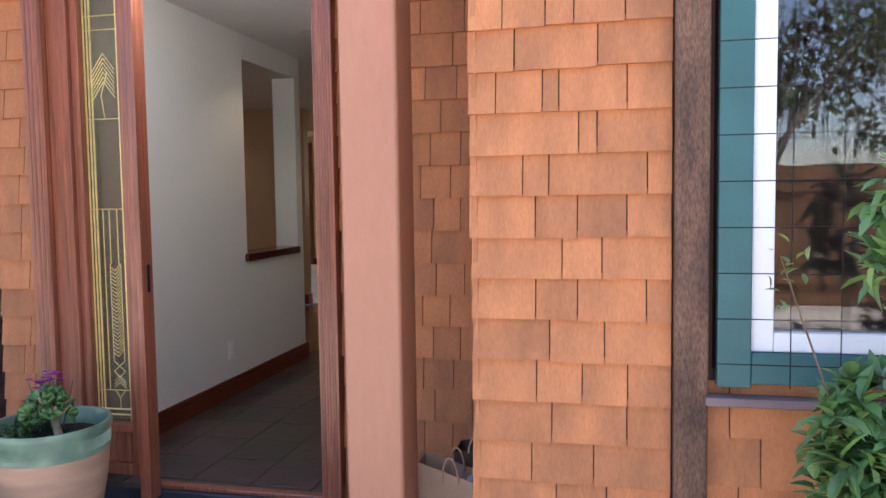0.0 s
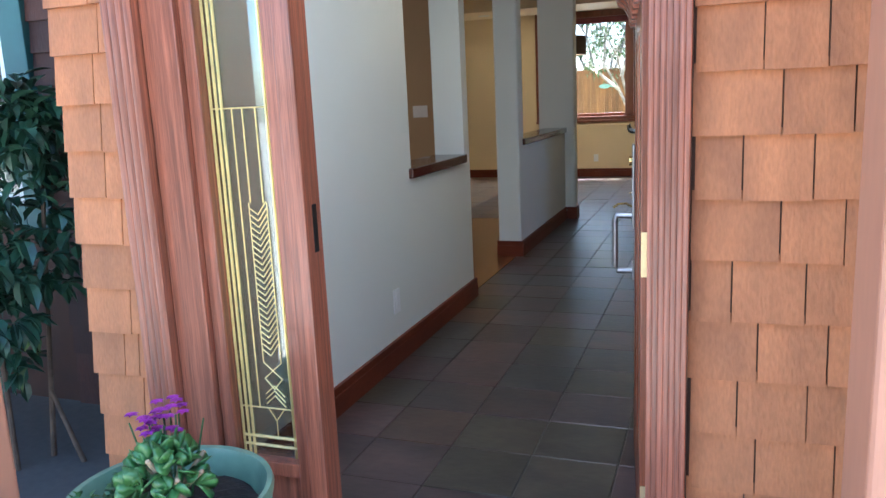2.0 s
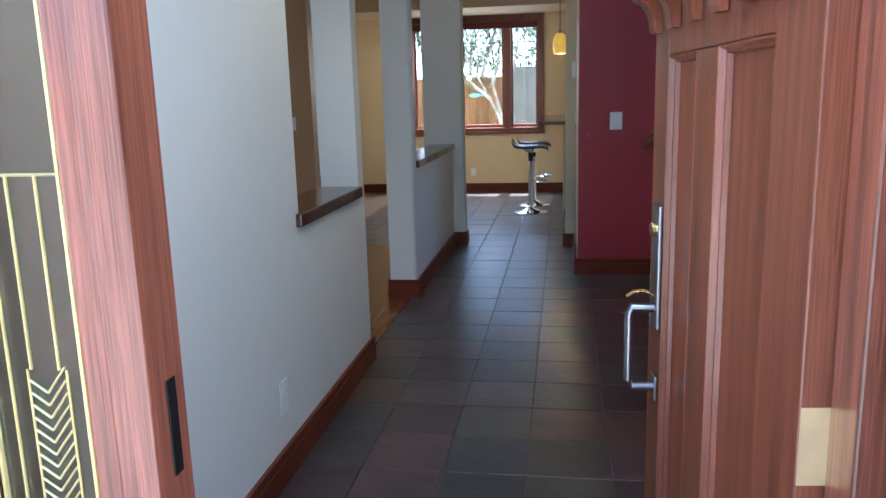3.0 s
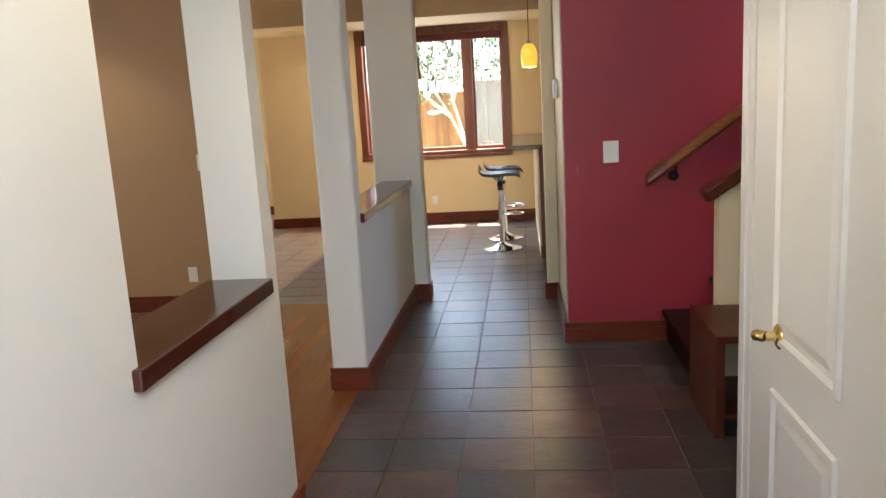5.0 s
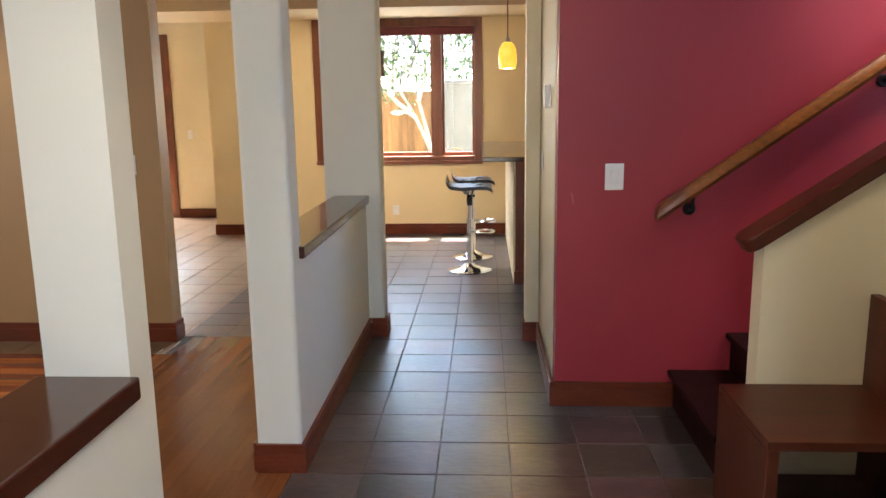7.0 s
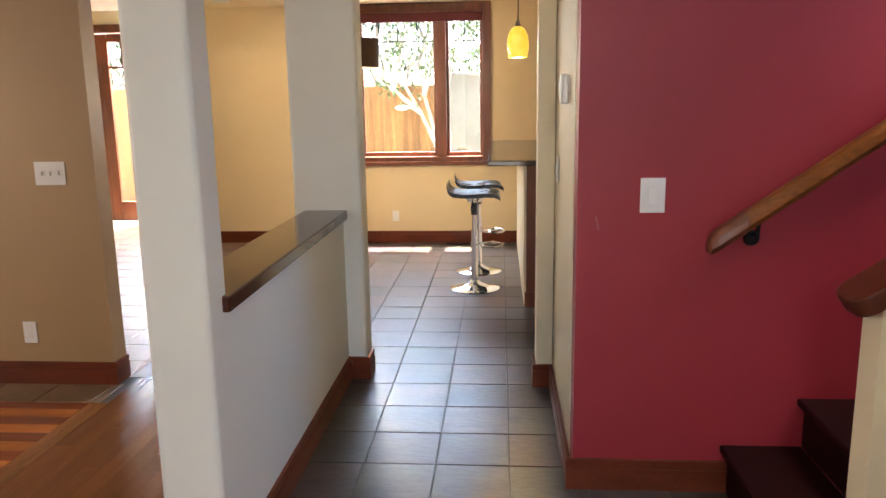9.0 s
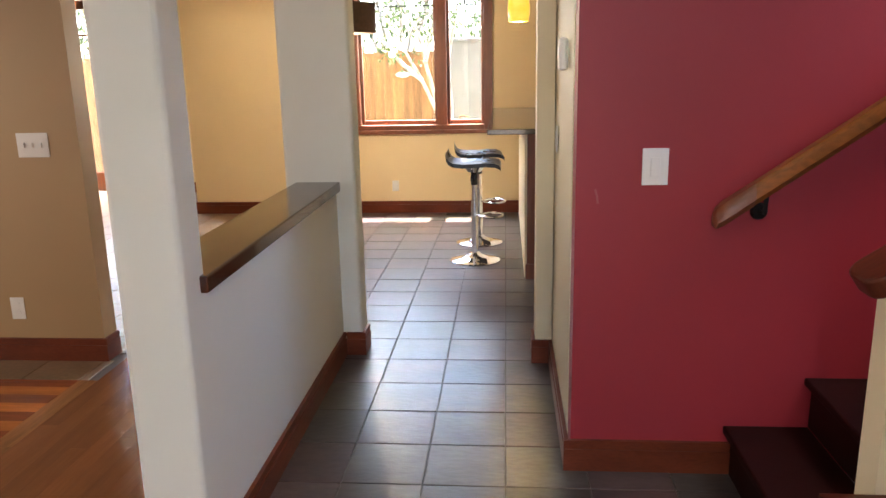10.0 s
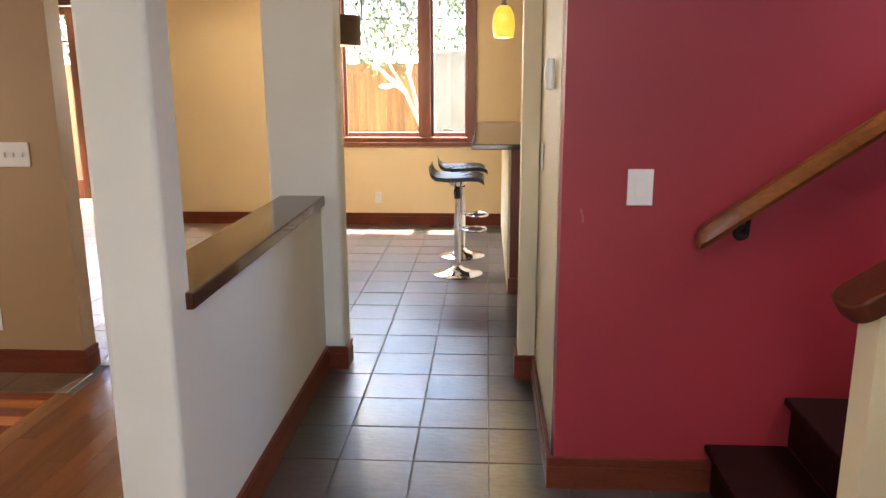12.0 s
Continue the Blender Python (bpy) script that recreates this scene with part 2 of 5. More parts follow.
def round_corners(bm, corners, r=0.018):
    es = [e for e in bm.edges if any(all(abs(v.co.x - x) < 1e-4 and abs(v.co.y - y) < 1e-4 for v in e.verts) for x, y in corners)]
    bmesh.ops.bevel(bm, geom=es, offset=r, segments=4, profile=0.5, affect="EDGES")


# ---- plan ----
WX0, WX1 = -1.945, -1.757      # hall's left wall
DOORY = 3.156                  # face of the shingled front wall by the door
BUMPY = 2.39                   # face of the shingled bay
HALLZ = 2.44
BACKY = 13.30                  # window wall
PART = 9.28                    # partition between hall and back room
PORCH = -0.05

# ---- large structure ----
tagged(solid("ground", -60, 60, -60, 80, -0.35, -0.22, M_GROUND), "pale concrete ground around the house", "ground")
porch = tagged(solid("pavement_porch", -2.25, 3.5, 1.7, 3.3, -0.22, PORCH - 0.03, M_GROUT), "concrete porch slab under the flagstones", "pavement")
floor = tagged(solid("floor", -7.0, 3.0, 3.286, 15.2, -0.22, -0.006, M_GROUT), "dark mortar bed under tiles and boards", "floor", kind="structure")
# hall wall with its pass-through
b = bmesh.new()
box(b, WX0, WX1, 3.3, 5.13, 0, HALLZ)
box(b, WX0, WX1, 5.13, 6.00, 0, 0.88)
box(b, WX0, WX1, 6.00, 6.12, 0, HALLZ)
round_corners(b, [(WX0, 6.12), (WX1, 6.12)])
box(b, WX0, WX1, 5.13, 6.00, 2.27, HALLZ)
tagged(link("wall_hall", b, M_WALL), "off-white painted hall wall with a pass-through opening", "wall", kind="structure")
b = bmesh.new()
box(b, WX0, WX1, 7.39, 7.53, 0, 3.0)
round_corners(b, [(WX0, 7.39), (WX1, 7.39)])
box(b, WX0, WX1, 7.53, PART, 0, 0.88)
tagged(link("wall_half", b, M_WALL), "off-white half wall with a full-height end post", "wall", kind="structure")
b = bmesh.new()
box(b, -2.02, -1.655, PART, PART + 0.14, 0, 3.0)
round_corners(b, [(-1.655, PART), (-2.02, PART)])
tagged(link("wall_pier", b, M_WALL), "off-white wall pier at the end of the half wall", "wall", kind="structure")
b = bmesh.new()
box(b, -0.745, -0.66, 9.19, 9.35, 0, 3.0)
box(b, -0.655, -0.54, 8.252, 9.35, 0, 3.0)
tagged(link("wall_passage", b, M_CREAM), "cream painted passage wall with a projecting jamb", "wall", kind="structure")
tagged(solid("wall_red", -0.652, 3.0, 8.131, 8.25, 0, 5.0, M_RED), "deep crimson painted stair wall", "wall")
tagged(solid("wall_tan", -7.0, -3.02, 9.15, 9.28, 0, 3.0, M_TAN), "tan painted wall of the front room", "wall")
tagged(solid("wall_closet", -0.30, -0.20, 3.3, 5.74, 0, HALLZ, M_WALL), "off-white closet wall beside the hall", "wall")
tagged(solid("wall_nook_side", 0.52, 0.62, 5.74, 7.36, 0, 5.0, M_WALL), "off-white nook side wall", "wall")
tagged(solid("wall_nook_front", -0.20, 0.62, 5.64, 5.74, 0, HALLZ, M_WALL), "off-white nook front wall", "wall")
# back room
b = bmesh.new()
WIN = (-2.90, -1.07, 0.88, 2.40)
box(b, -4.19, WIN[0], BACKY, BACKY + 0.16, 0, 3.0)
box(b, WIN[1], 3.0, BACKY, BACKY + 0.16, 0, 3.0)
box(b, WIN[0], WIN[1], BACKY, BACKY + 0.16, 0, WIN[2])
box(b, WIN[0], WIN[1], BACKY, BACKY + 0.16, WIN[3], 3.0)
tagged(link("wall_back", b, M_YELLOW), "warm yellow painted window wall of the back room", "wall", kind="structure")
tagged(solid("wall_back_return", -4.19, -4.05, BACKY + 0.16, 14.75, 0, 3.0, M_YELLOW), "yellow painted return wall", "wall")
b = bmesh.new()
box(b, -5.25, -4.19, 14.75, 14.9, 0, 3.0)
box(b, -7.0, -6.55, 14.75, 14.9, 0, 3.0)
box(b, -6.55, -5.25, 14.75, 14.9, 2.41, 3.0)
tagged(link("wall_patio", b, M_CREAM), "pale cream wall beside the patio doors", "wall", kind="structure")
tagged(solid("wall_west", -7.1, -7.0, 3.3, 15.0, 0, 3.0, M_CREAM), "cream side wall of the left rooms", "wall")
tagged(solid("wall_east", 3.0, 3.1, 8.13, 13.4, 0, 3.0, M_YELLOW), "yellow side wall of the kitchen", "wall")
# front walls
b = bmesh.new()
box(b, -1.96, -1.70, DOORY + 0.02, 3.3, PORCH, 3.2)
box(b, -1.72, -0.36, DOORY + 0.02, 3.3, 2.34, 3.2)
box(b, -0.36, 0.36, DOORY + 0.02, 3.3, PORCH, 3.2)
wall_entry = tagged(link("wall_entry", b, M_BACK), "entry wall clad in staggered cedar shingles", "wall", kind="structure")
b = bmesh.new()
box(b, 0.345, 0.99, BUMPY + 0.02, BUMPY + 0.16, -0.2, 3.2)
box(b, 0.345, 0.48, BUMPY + 0.16, DOORY + 0.018, PORCH, 3.2)
box(b, 0.99, 2.5, BUMPY + 0.02, BUMPY + 0.16, -0.2, 0.80)
box(b, 0.99, 2.5, BUMPY + 0.02, BUMPY + 0.16, 2.40, 3.2)
box(b, 2.5, 3.3, BUMPY + 0.02, BUMPY + 0.16, -0.2, 3.2)
wall_bay = tagged(link("wall_bay", b, M_BACK), "bay wall clad in orange cedar shingles", "wall", kind="structure")
b = bmesh.new()
box(b, -1.955, -1.86, 3.301, 4.05, -0.2, 3.2)
box(b, -2.90, -1.86, 4.05, 4.2, -0.2, 3.2)
box(b, -3.98, -2.90, 4.05, 4.2, -0.2, 0.9)
box(b, -3.98, -2.90, 4.05, 4.2, 2.2, 3.2)
box(b, -7.1, -3.98, 4.05, 4.2, -0.2, 3.2)
wall_recess = tagged(link("wall_recess", b, M_BACK), "recess wall clad in dark brown shingles, darkened for its shade", "wall", kind="structure")
# Unseen bay room: its near-black colour stands in for an unlit interior.
tagged(solid("wall_bay_room", 0.99, 3.3, 6.0, 6.1, 0, 3.0, M_DARK), "unseen room wall behind the bay window, coloured near-black as if unlit", "wall")
tagged(solid("floor_bay_room", 0.62, 3.3, 2.55, 5.6, -0.1, 0.0, M_DARK), "unseen room floor behind the bay window, coloured near-black as if unlit", "floor")
# ceilings
tagged(solid("ceiling_hall", -7.0, 0.62, 3.302, 9.42, HALLZ, HALLZ + 0.12, M_CEIL), "plain off-white hall ceiling", "ceiling")
b = bmesh.new()
box(b, -7.0, 3.0, 9.42, BACKY + 0.158, 2.95, 3.05)
box(b, -7.0, -4.05, BACKY + 0.158, 14.9, 2.95, 3.05)
tagged(link("ceiling_back", b, M_CEIL), "plain off-white back room ceiling", "ceiling", kind="structure")
tagged(solid("ceiling_soffit", -7.0, 3.0, 12.30, BACKY, 2.45, 2.95, M_YELLOW), "yellow dropped soffit along the window wall", "ceiling")
tagged(solid("ceiling_stair", 0.62, 3.0, 5.6, 8.25, 4.9, 5.0, M_CEIL), "ceiling of the stairwell", "ceiling")
tagged(solid("ceiling_porch", -2.6, 3.5, 2.4, 3.3, 2.75, 2.9, M_TERRA), "painted porch ceiling", "ceiling")
b = bmesh.new()
box(b, -7.5, 4.0, 2.35, 5.6, 3.2, 3.3)
box(b, -7.5, 4.0, 5.6, 13.6, 5.05, 5.2)
box(b, -7.5, -4.0, 13.6, 15.0, 3.052, 3.2)
box(b, -7.5, 4.0, 5.5, 5.6, 3.3, 5.2)
box(b, -7.5, 4.0, BACKY - 0.2, 13.58, 3.052, 3.2)
tagged(link("roof", b, M_BACK), "dark house roof with deep eaves", "roof", kind="structure")


# ---- trim ----


def baseboards(name, label, runs):
    """Two-step moulded boards. A run: (x0, y0, x1, y1, nx, ny), the wall's line and the way its face looks."""
    bm = bmesh.new()
    for x0, y0, x1, y1, nx, ny in runs:
        for z0, z1, d in ((0.0, 0.088, 0.017), (0.088, 0.104, 0.012), (0.104, 0.124, 0.015)):
            ax, bx = sorted((x0, x1)) if ny else sorted((x0, x0 + nx * d))
            ay, by = sorted((y0, y1)) if nx else sorted((y0, y0 + ny * d))
            box(bm, ax, bx, ay, by, z0, z1)
    return tagged(link(name, bm, M_BASE), label, "baseboard", kind="structure")


E_ = 0.018
baseboards("baseboard_hall", "reddish-brown moulded baseboard along the hall wall", [(WX1, 3.42, WX1, 6.12 + E_, 1, 0), (WX0 - E_, 6.12, WX1, 6.12, 0, 1), (WX0, 4.2, WX0, 6.12, -1, 0)])
baseboards("baseboard_half", "reddish-brown moulded baseboard round the half wall", [(WX0, 7.39, WX1 + E_, 7.39, 0, -1), (WX1, 7.39, WX1, PART, 1, 0), (WX1 + E_, PART, -1.655 + E_, PART, 0, -1), (-1.655, PART, -1.655, PART + 0.14, 1, 0), (WX0, 7.39, WX0, PART, -1, 0)])
baseboards("baseboard_passage", "reddish-brown moulded baseboard in the passage", [(-0.745 - E_, 9.19, -0.66, 9.19, 0, -1), (-0.745, 9.19, -0.745, 9.35, -1, 0), (-0.66, 8.131, -0.66, 9.19 - E_, -1, 0), (-0.66 - E_, 8.131, -0.07, 8.131, 0, -1)])
baseboards("baseboard_tan", "reddish-brown moulded baseboard under the tan wall", [(-7.0, 9.15, -3.02 + E_, 9.15, 0, -1), (-3.02, 9.15, -3.02, 9.28, 1, 0)])
baseboards("baseboard_back", "reddish-brown moulded baseboard under the windows", [(-4.19 - E_, BACKY, -0.74, BACKY, 0, -1), (-4.19, BACKY, -4.19, 14.75, -1, 0), (-5.22, 14.75, -4.21, 14.75, 0, -1)])


def sill(y0, y1, label):
    bm = bmesh.new()
    box(bm, WX0 - 0.02, WX1 + 0.022, y0, y1, 0.881, 0.932)
    bevel(bm, 0.006, 2)
    tagged(link("trim_sill", bm, M_SILL), label, "sill", kind="structure")


sill(5.10, 6.0, "dark-stained wooden cap on the pass-through")
sill(7.50, PART, "dark-stained wooden cap on the half wall")

# ---- entry: door frame, sidelight, steps ----
frame_entry = thing("door_frame", (-0.8, DOORY, PORCH), "red-stained fir entry frame with fluted casings", "door frame", kind="structure")


def at_frame(bm):
    bmesh.ops.translate(bm, verts=bm.verts, vec=(0.8, -DOORY, -PORCH))
    return bm


def fluted(x0, x1, y0, y1, z0, z1, n):
    bm = bmesh.new()
    w = (x1 - x0) / n
    outline = [(x1, y1), (x0, y1)]
    for i in range(n):
        for k in range(7):
            a = math.pi * k / 6
            outline.append((x0 + w * (i + 0.5 - 0.48 * math.cos(a)), y0 + 0.0018 * (1 - math.sin(a))))
    lo = [bm.verts.new((px, py, z0)) for px, py in outline]
    hi = [bm.verts.new((px, py, z1)) for px, py in outline]
    bm.faces.new(lo)
    bm.faces.new(hi[::-1])
    for i in range(len(outline)):
        bm.faces.new((lo[i], lo[i - 1], hi[i - 1], hi[i]))
    bmesh.ops.recalc_face_normals(bm, faces=bm.faces)
    return at_frame(bm)


def block(x0, x1, y0, y1, z0, z1, edge=0.004):
    bm = bmesh.new()
    box(bm, x0, x1, y0, y1, z0, z1)
    return at_frame(bevel(bm, edge, 2))


part("casing", fluted(-1.752, -1.658, 3.125, 3.2, PORCH, 2.34, 4), M_FIR, frame_entry)
part("jamb", block(-1.656, -1.554, 3.152, 3.3, PORCH, 2.34), M_FIR, frame_entry)
part("casing", fluted(-0.424, -0.342, 3.12, 3.2, PORCH, 2.34, 7), M_FIR, frame_entry)
part("jamb", block(-0.4235, -0.361, 3.302, 3.395, 0.0, 2.34), M_FIR, frame_entry)
part("mullion_post", block(-1.276, -1.226, 3.142, 3.222, 0.0, 2.34), M_FIR, frame_entry)
part("strike_plate", block(-1.2255, -1.2235, 3.176, 3.196, 0.91, 1.03, 0.0008), M_IRON, frame_entry, "dark metal strike plate")
part("head_casing", block(-1.84, -0.29, 3.08, 3.3, 2.342, 2.48), M_FIR, frame_entry)
part("threshold", block(-1.30, -0.425, 3.235, 3.285, 0.021, 0.042, 0.006), M_FIR, frame_entry, "worn red-brown wooden threshold")

side = thing("sidelight_window", (-1.43, 3.2, 0.1), "narrow sidelight of leaded bevelled glass above a wood panel", "window", kind="structure")


def at_side(bm):
    bmesh.ops.translate(bm, verts=bm.verts, vec=(1.43, -3.2, -0.1))
    return bm


def sblock(x0, x1, y0, y1, z0, z1, edge=0.004):
    bm = bmesh.new()
    box(bm, x0, x1, y0, y1, z0, z1)
    return at_side(bevel(bm, edge, 2))


part("stile", sblock(-1.552, -1.513, 3.17, 3.24, 0.1, 2.34), M_FIR, side)
part("stile", sblock(-1.321, -1.277, 3.165, 3.24, 0.1, 2.34), M_FIR, side)
part("rail", sblock(-1.512, -1.322, 3.17, 3.24, 0.1, 0.15), M_FIR, side)
part("rail", sblock(-1.512, -1.322, 3.17, 3.24, 0.29, 0.33), M_FIR, side)
part("rail", sblock(-1.512, -1.322, 3.17, 3.24, 2.22, 2.34), M_FIR, side)
part("panel", sblock(-1.512, -1.322, 3.19, 3.22, 0.151, 0.289), M_FIR, side)
GX0, GX1, GZ0, GZ1, GY = -1.512, -1.322, 0.331, 2.219, 3.205
bm = bmesh.new()
box(bm, GX0, GX1, GY, GY + 0.005, GZ0, GZ1)
pane = part("pane", at_side(bm), M_BEVEL, side)
pane.visible_shadow = False
bm = bmesh.new()
box(bm, GX0, GX1, GY + 0.018, GY + 0.023, GZ0, GZ1)
pane = part("pane", at_side(bm), M_BEVEL, side)
pane.visible_shadow = False


def bars(name, segs, r, label):
    bm = bmesh.new()
    for (xa, za), (xb, zb) in segs:
        sweep(bm, [(xa, GY - 0.003, za), (xb, GY - 0.003, zb)], r, 6)
    part(name, at_side(bm), M_CAME, side, label)


gw = GX1 - GX0
gx = lambda u: GX0 + gw * u
bars("border_came", [((gx(u), GZ0), (gx(u), GZ1)) for u in (0.025, 0.11, 0.19, 0.87, 0.965)] + [((gx(0.03), z), (gx(0.97), z)) for z in (0.36, 0.385)], 0.0042, "bright brass border strips")
bars("came", [((gx(0.05), z), (gx(0.95), z)) for z in (0.47, 1.27, 1.66, 2.04, 2.10)] + [((gx(u), 0.47 if u == 0.34 else 1.03), (gx(u), 1.27)) for u in (0.34, 0.5, 0.7)], 0.0022, "thin brass lead lines")
herring = []
for k in range(24):
    z = 0.62 + 0.0165 * k
    herring += [((gx(0.60), z), (gx(0.48), z + 0.016)), ((gx(0.60), z), (gx(0.74), z + 0.034))]
herring += [((gx(u), 0.60), (gx(u), 1.03)) for u in (0.47, 0.75)]
herring += [((gx(0.47), 0.60), (gx(0.75), 0.555)), ((gx(0.75), 0.60), (gx(0.47), 0.555)), ((gx(0.47), 0.555), (gx(0.61), 0.525)), ((gx(0.75), 0.555), (gx(0.61), 0.525))]
herring += [((gx(0.61), 0.535 - 0.014 * k), (gx(0.77), 0.505 - 0.014 * k)) for k in range(3)] + [((gx(0.61), 0.535 - 0.014 * k), (gx(0.46), 0.51 - 0.014 * k)) for k in range(3)]
herring += [((gx(0.48), 0.47), (gx(0.6), 0.435)), ((gx(0.74), 0.47), (gx(0.6), 0.435)), ((gx(0.6), 0.435), (gx(0.6), 0.385))]
for k in range(7):
    herring += [((gx(0.2), 1.86 - 0.02 * k), (gx(0.5), 1.94 - 0.02 * k)), ((gx(0.5), 1.94 - 0.02 * k), (gx(0.78), 1.87 - 0.02 * k))]
herring += [((gx(0.5), 1.66), (gx(0.42), 1.76)), ((gx(0.42), 1.76), (gx(0.6), 1.86))]
bars("herringbone_came", herring, 0.0017, "fine herringbone of lead lines")

bm = bmesh.new()
box(bm, -1.55, -0.425, 3.222, 3.285, PORCH - 0.02, 0.02)
bevel(bm, 0.006)
tagged(link("trim_step", bm, M_STEP), "dark blue-grey painted step below the front door", "step", kind="structure")

# ---- front door, open ----
door = thing("front_door", (0, 0, 0), "open red-stained oak front door with a bracketed shelf", "door")
door.matrix_world = pose(-0.462, 3.392, 0.02, 0, 0, 96.6)
DW, DT = 0.85, 0.044


def dblock(x0, x1, y0, y1, z0, z1, edge=0.003):
    bm = bmesh.new()
    box(bm, x0, x1, y0, y1, z0, z1)
    return bevel(bm, edge, 2)


for x0, x1 in ((0.0, 0.149), (0.735, DW)):
    part("stile", dblock(x0, x1, -DT, 0, 0, 2.10), M_FIRDOOR, door)
part("stile", dblock(0.402, 0.530, -DT, -0.001, 0.23, 1.40), M_FIRDOOR, door)
for z0, z1 in ((0, 0.229), (1.401, 1.56), (1.98, 2.10)):
    part("rail", dblock(0.150, 0.734, -DT, -0.001, z0, z1), M_FIRDOOR, door)
for x0, x1 in ((0.150, 0.401), (0.531, 0.734)):
    part("panel", dblock(x0, x1, -0.036, -0.023, 0.23, 1.40), M_FIRDOOR, door)
    bm = bmesh.new()
    loops = [[bm.verts.new((px, y, pz)) for px, pz in ((x0 + d, 0.23 + d), (x1 - d, 0.23 + d), (x1 - d, 1.40 - d), (x0 + d, 1.40 - d))] for d, y in ((0.0, -0.024), (0.0, -0.003), (0.004, -0.002), (0.009, -0.012), (0.013, -0.0125), (0.016, -0.0225))]
    for la, lb in zip(loops, loops[1:]):
        for i in range(4):
            bm.faces.new((la[i], la[(i + 1) % 4], lb[(i + 1) % 4], lb[i]))
    bmesh.ops.recalc_face_normals(bm, faces=bm.faces)
    part("panel_moulding", bm, M_FIRDOOR, door)
part("shelf", dblock(0.0, DW + 0.012, 0.001, 0.062, 1.535, 1.575), M_FIRDOOR, door, "projecting moulded shelf")
part("shelf_moulding", dblock(0.0, DW + 0.006, 0.001, 0.045, 1.575, 1.592), M_FIRDOOR, door)
for k in range(6):
    bm = bmesh.new()
    x = 0.06 + 0.1455 * k
    prof = [(0.001, 1.534), (0.001, 1.452), (0.016, 1.452), (0.020, 1.462)] + [(0.058 - 0.038 * math.cos(a), 1.462 + 0.058 * math.sin(a)) for a in [radians(d) for d in (20, 40, 60, 80)]] + [(0.058, 1.522), (0.058, 1.534)]
    lo = [bm.verts.new((x, yy, zz)) for yy, zz in prof]
    hi = [bm.verts.new((x + 0.046, yy, zz)) for yy, zz in prof]
    bm.faces.new(lo)
    bm.faces.new(hi[::-1])
    for i in range(len(prof)):
        bm.faces.new((lo[i], lo[(i + 1) % len(prof)], hi[(i + 1) % len(prof)], hi[i]))
    part("bracket", bm, M_FIRDOOR, door)
lite = part("pane", dblock(0.150, 0.734, -0.026, -0.020, 1.561, 1.979, 0.001), M_GLASS, door)
lock_plate = part("lock_plate", dblock(0.735, 0.795, 0.001, 0.010, 0.79, 1.075), M_PEWTER, door, "brushed pewter lock plate")
bm = bmesh.new()
sweep(bm, [(0.762, 0.010, 0.835), (0.764, 0.060, 0.838), (0.765, 0.066, 0.82), (0.765, 0.066, 0.66), (0.764, 0.058, 0.645), (0.762, 0.001, 0.645)], 0.010, 10)
part("pull_handle", bm, M_PEWTER, door, "squared pewter pull handle", True)
part("foot_plate", dblock(0.742, 0.788, 0.001, 0.009, 0.615, 0.675), M_PEWTER, door)
bm = bmesh.new()
sweep(bm, [(0.765, 0.010, 0.865), (0.768, 0.03, 0.876), (0.770, 0.055, 0.874), (0.772, 0.07, 0.862)], 0.008, 8, 0.5)
part("thumb_latch", bm, M_BRASS, lock_plate, "worn brass thumb latch", True)
bm = bmesh.new()
cyl(bm, 0, 0, 0, 0.012, 0.016, m=Matrix.Translation((0.765, 0.008, 1.02)) @ Matrix.Rotation(radians(-90), 4, "X"))
part("lock_cylinder", bm, M_BRASS, lock_plate, smooth=True)
M_HINGE = mat("satin_brass", (0.88, 0.70, 0.36), 0.38, 0.06, 20, 0.02, metal=0.6)
for z in (0.20, 0.86, 1.80):
    bm = bmesh.new()
    box(bm, -0.0025, -0.0005, -DT + 0.004, -0.002, z - 0.055, z + 0.055)
    box(bm, -0.004, -0.002, -DT - 0.03, -DT - 0.004, z - 0.055, z + 0.055)
    cyl(bm, -0.004, -DT - 0.001, z - 0.055, z + 0.055, 0.006, seg=10)
    part("hinge", bm, M_HINGE, door, "pale satin brass hinge")

# ---- porch posts ----


def porch_post(x, y, lab):
    p = thing("porch_post", (x, y, PORCH), lab, "post", "porch posts")
    bm = bmesh.new()
    box(bm, -0.0945, 0.0945, -0.095, 0.095, 0.176, 2.80)
    part("shaft", bevel(bm, 0.012, 3), M_TERRA, p)
    bm = bmesh.new()
    box(bm, -0.135, 0.135, -0.135, 0.135, 0, 0.15)
    part("plinth", bevel(bm, 0.006, 2), M_TERRA, p)
    bm = bmesh.new()
    box(bm, -0.142, 0.142, -0.142, 0.142, 0.15, 0.176)
    part("plinth_cap", bevel(bm, 0.004, 2), M_TERRACAP, p, "dusty mauve painted cap")
    return p


M_TERRACAP = mat("weathered_mauve_paint", (0.22, 0.15, 0.15), 0.6, 0.15, 6, 0.05, 60)
porch_post(-0.011, 2.645, "square terracotta-painted porch post beside the shingled bay")
porch_post(-1.895, 2.645, "square terracotta-painted porch post beside the planting bed")

# weathered post by the bay window
bm = bmesh.new()
box(bm, 0.889, 0.976, 2.362, 2.43, -0.22, 2.9)
bevel(bm, 0.006, 2)
tagged(link("trellis_post", bm, M_BEAM), "rough-sawn weathered brown post by the bay window", "post")

# ---- bay window with wire trellis ----
bay = thing("window_bay", (1.75, BUMPY, 0.8), "white vinyl window with teal painted trim", "window", kind="structure")


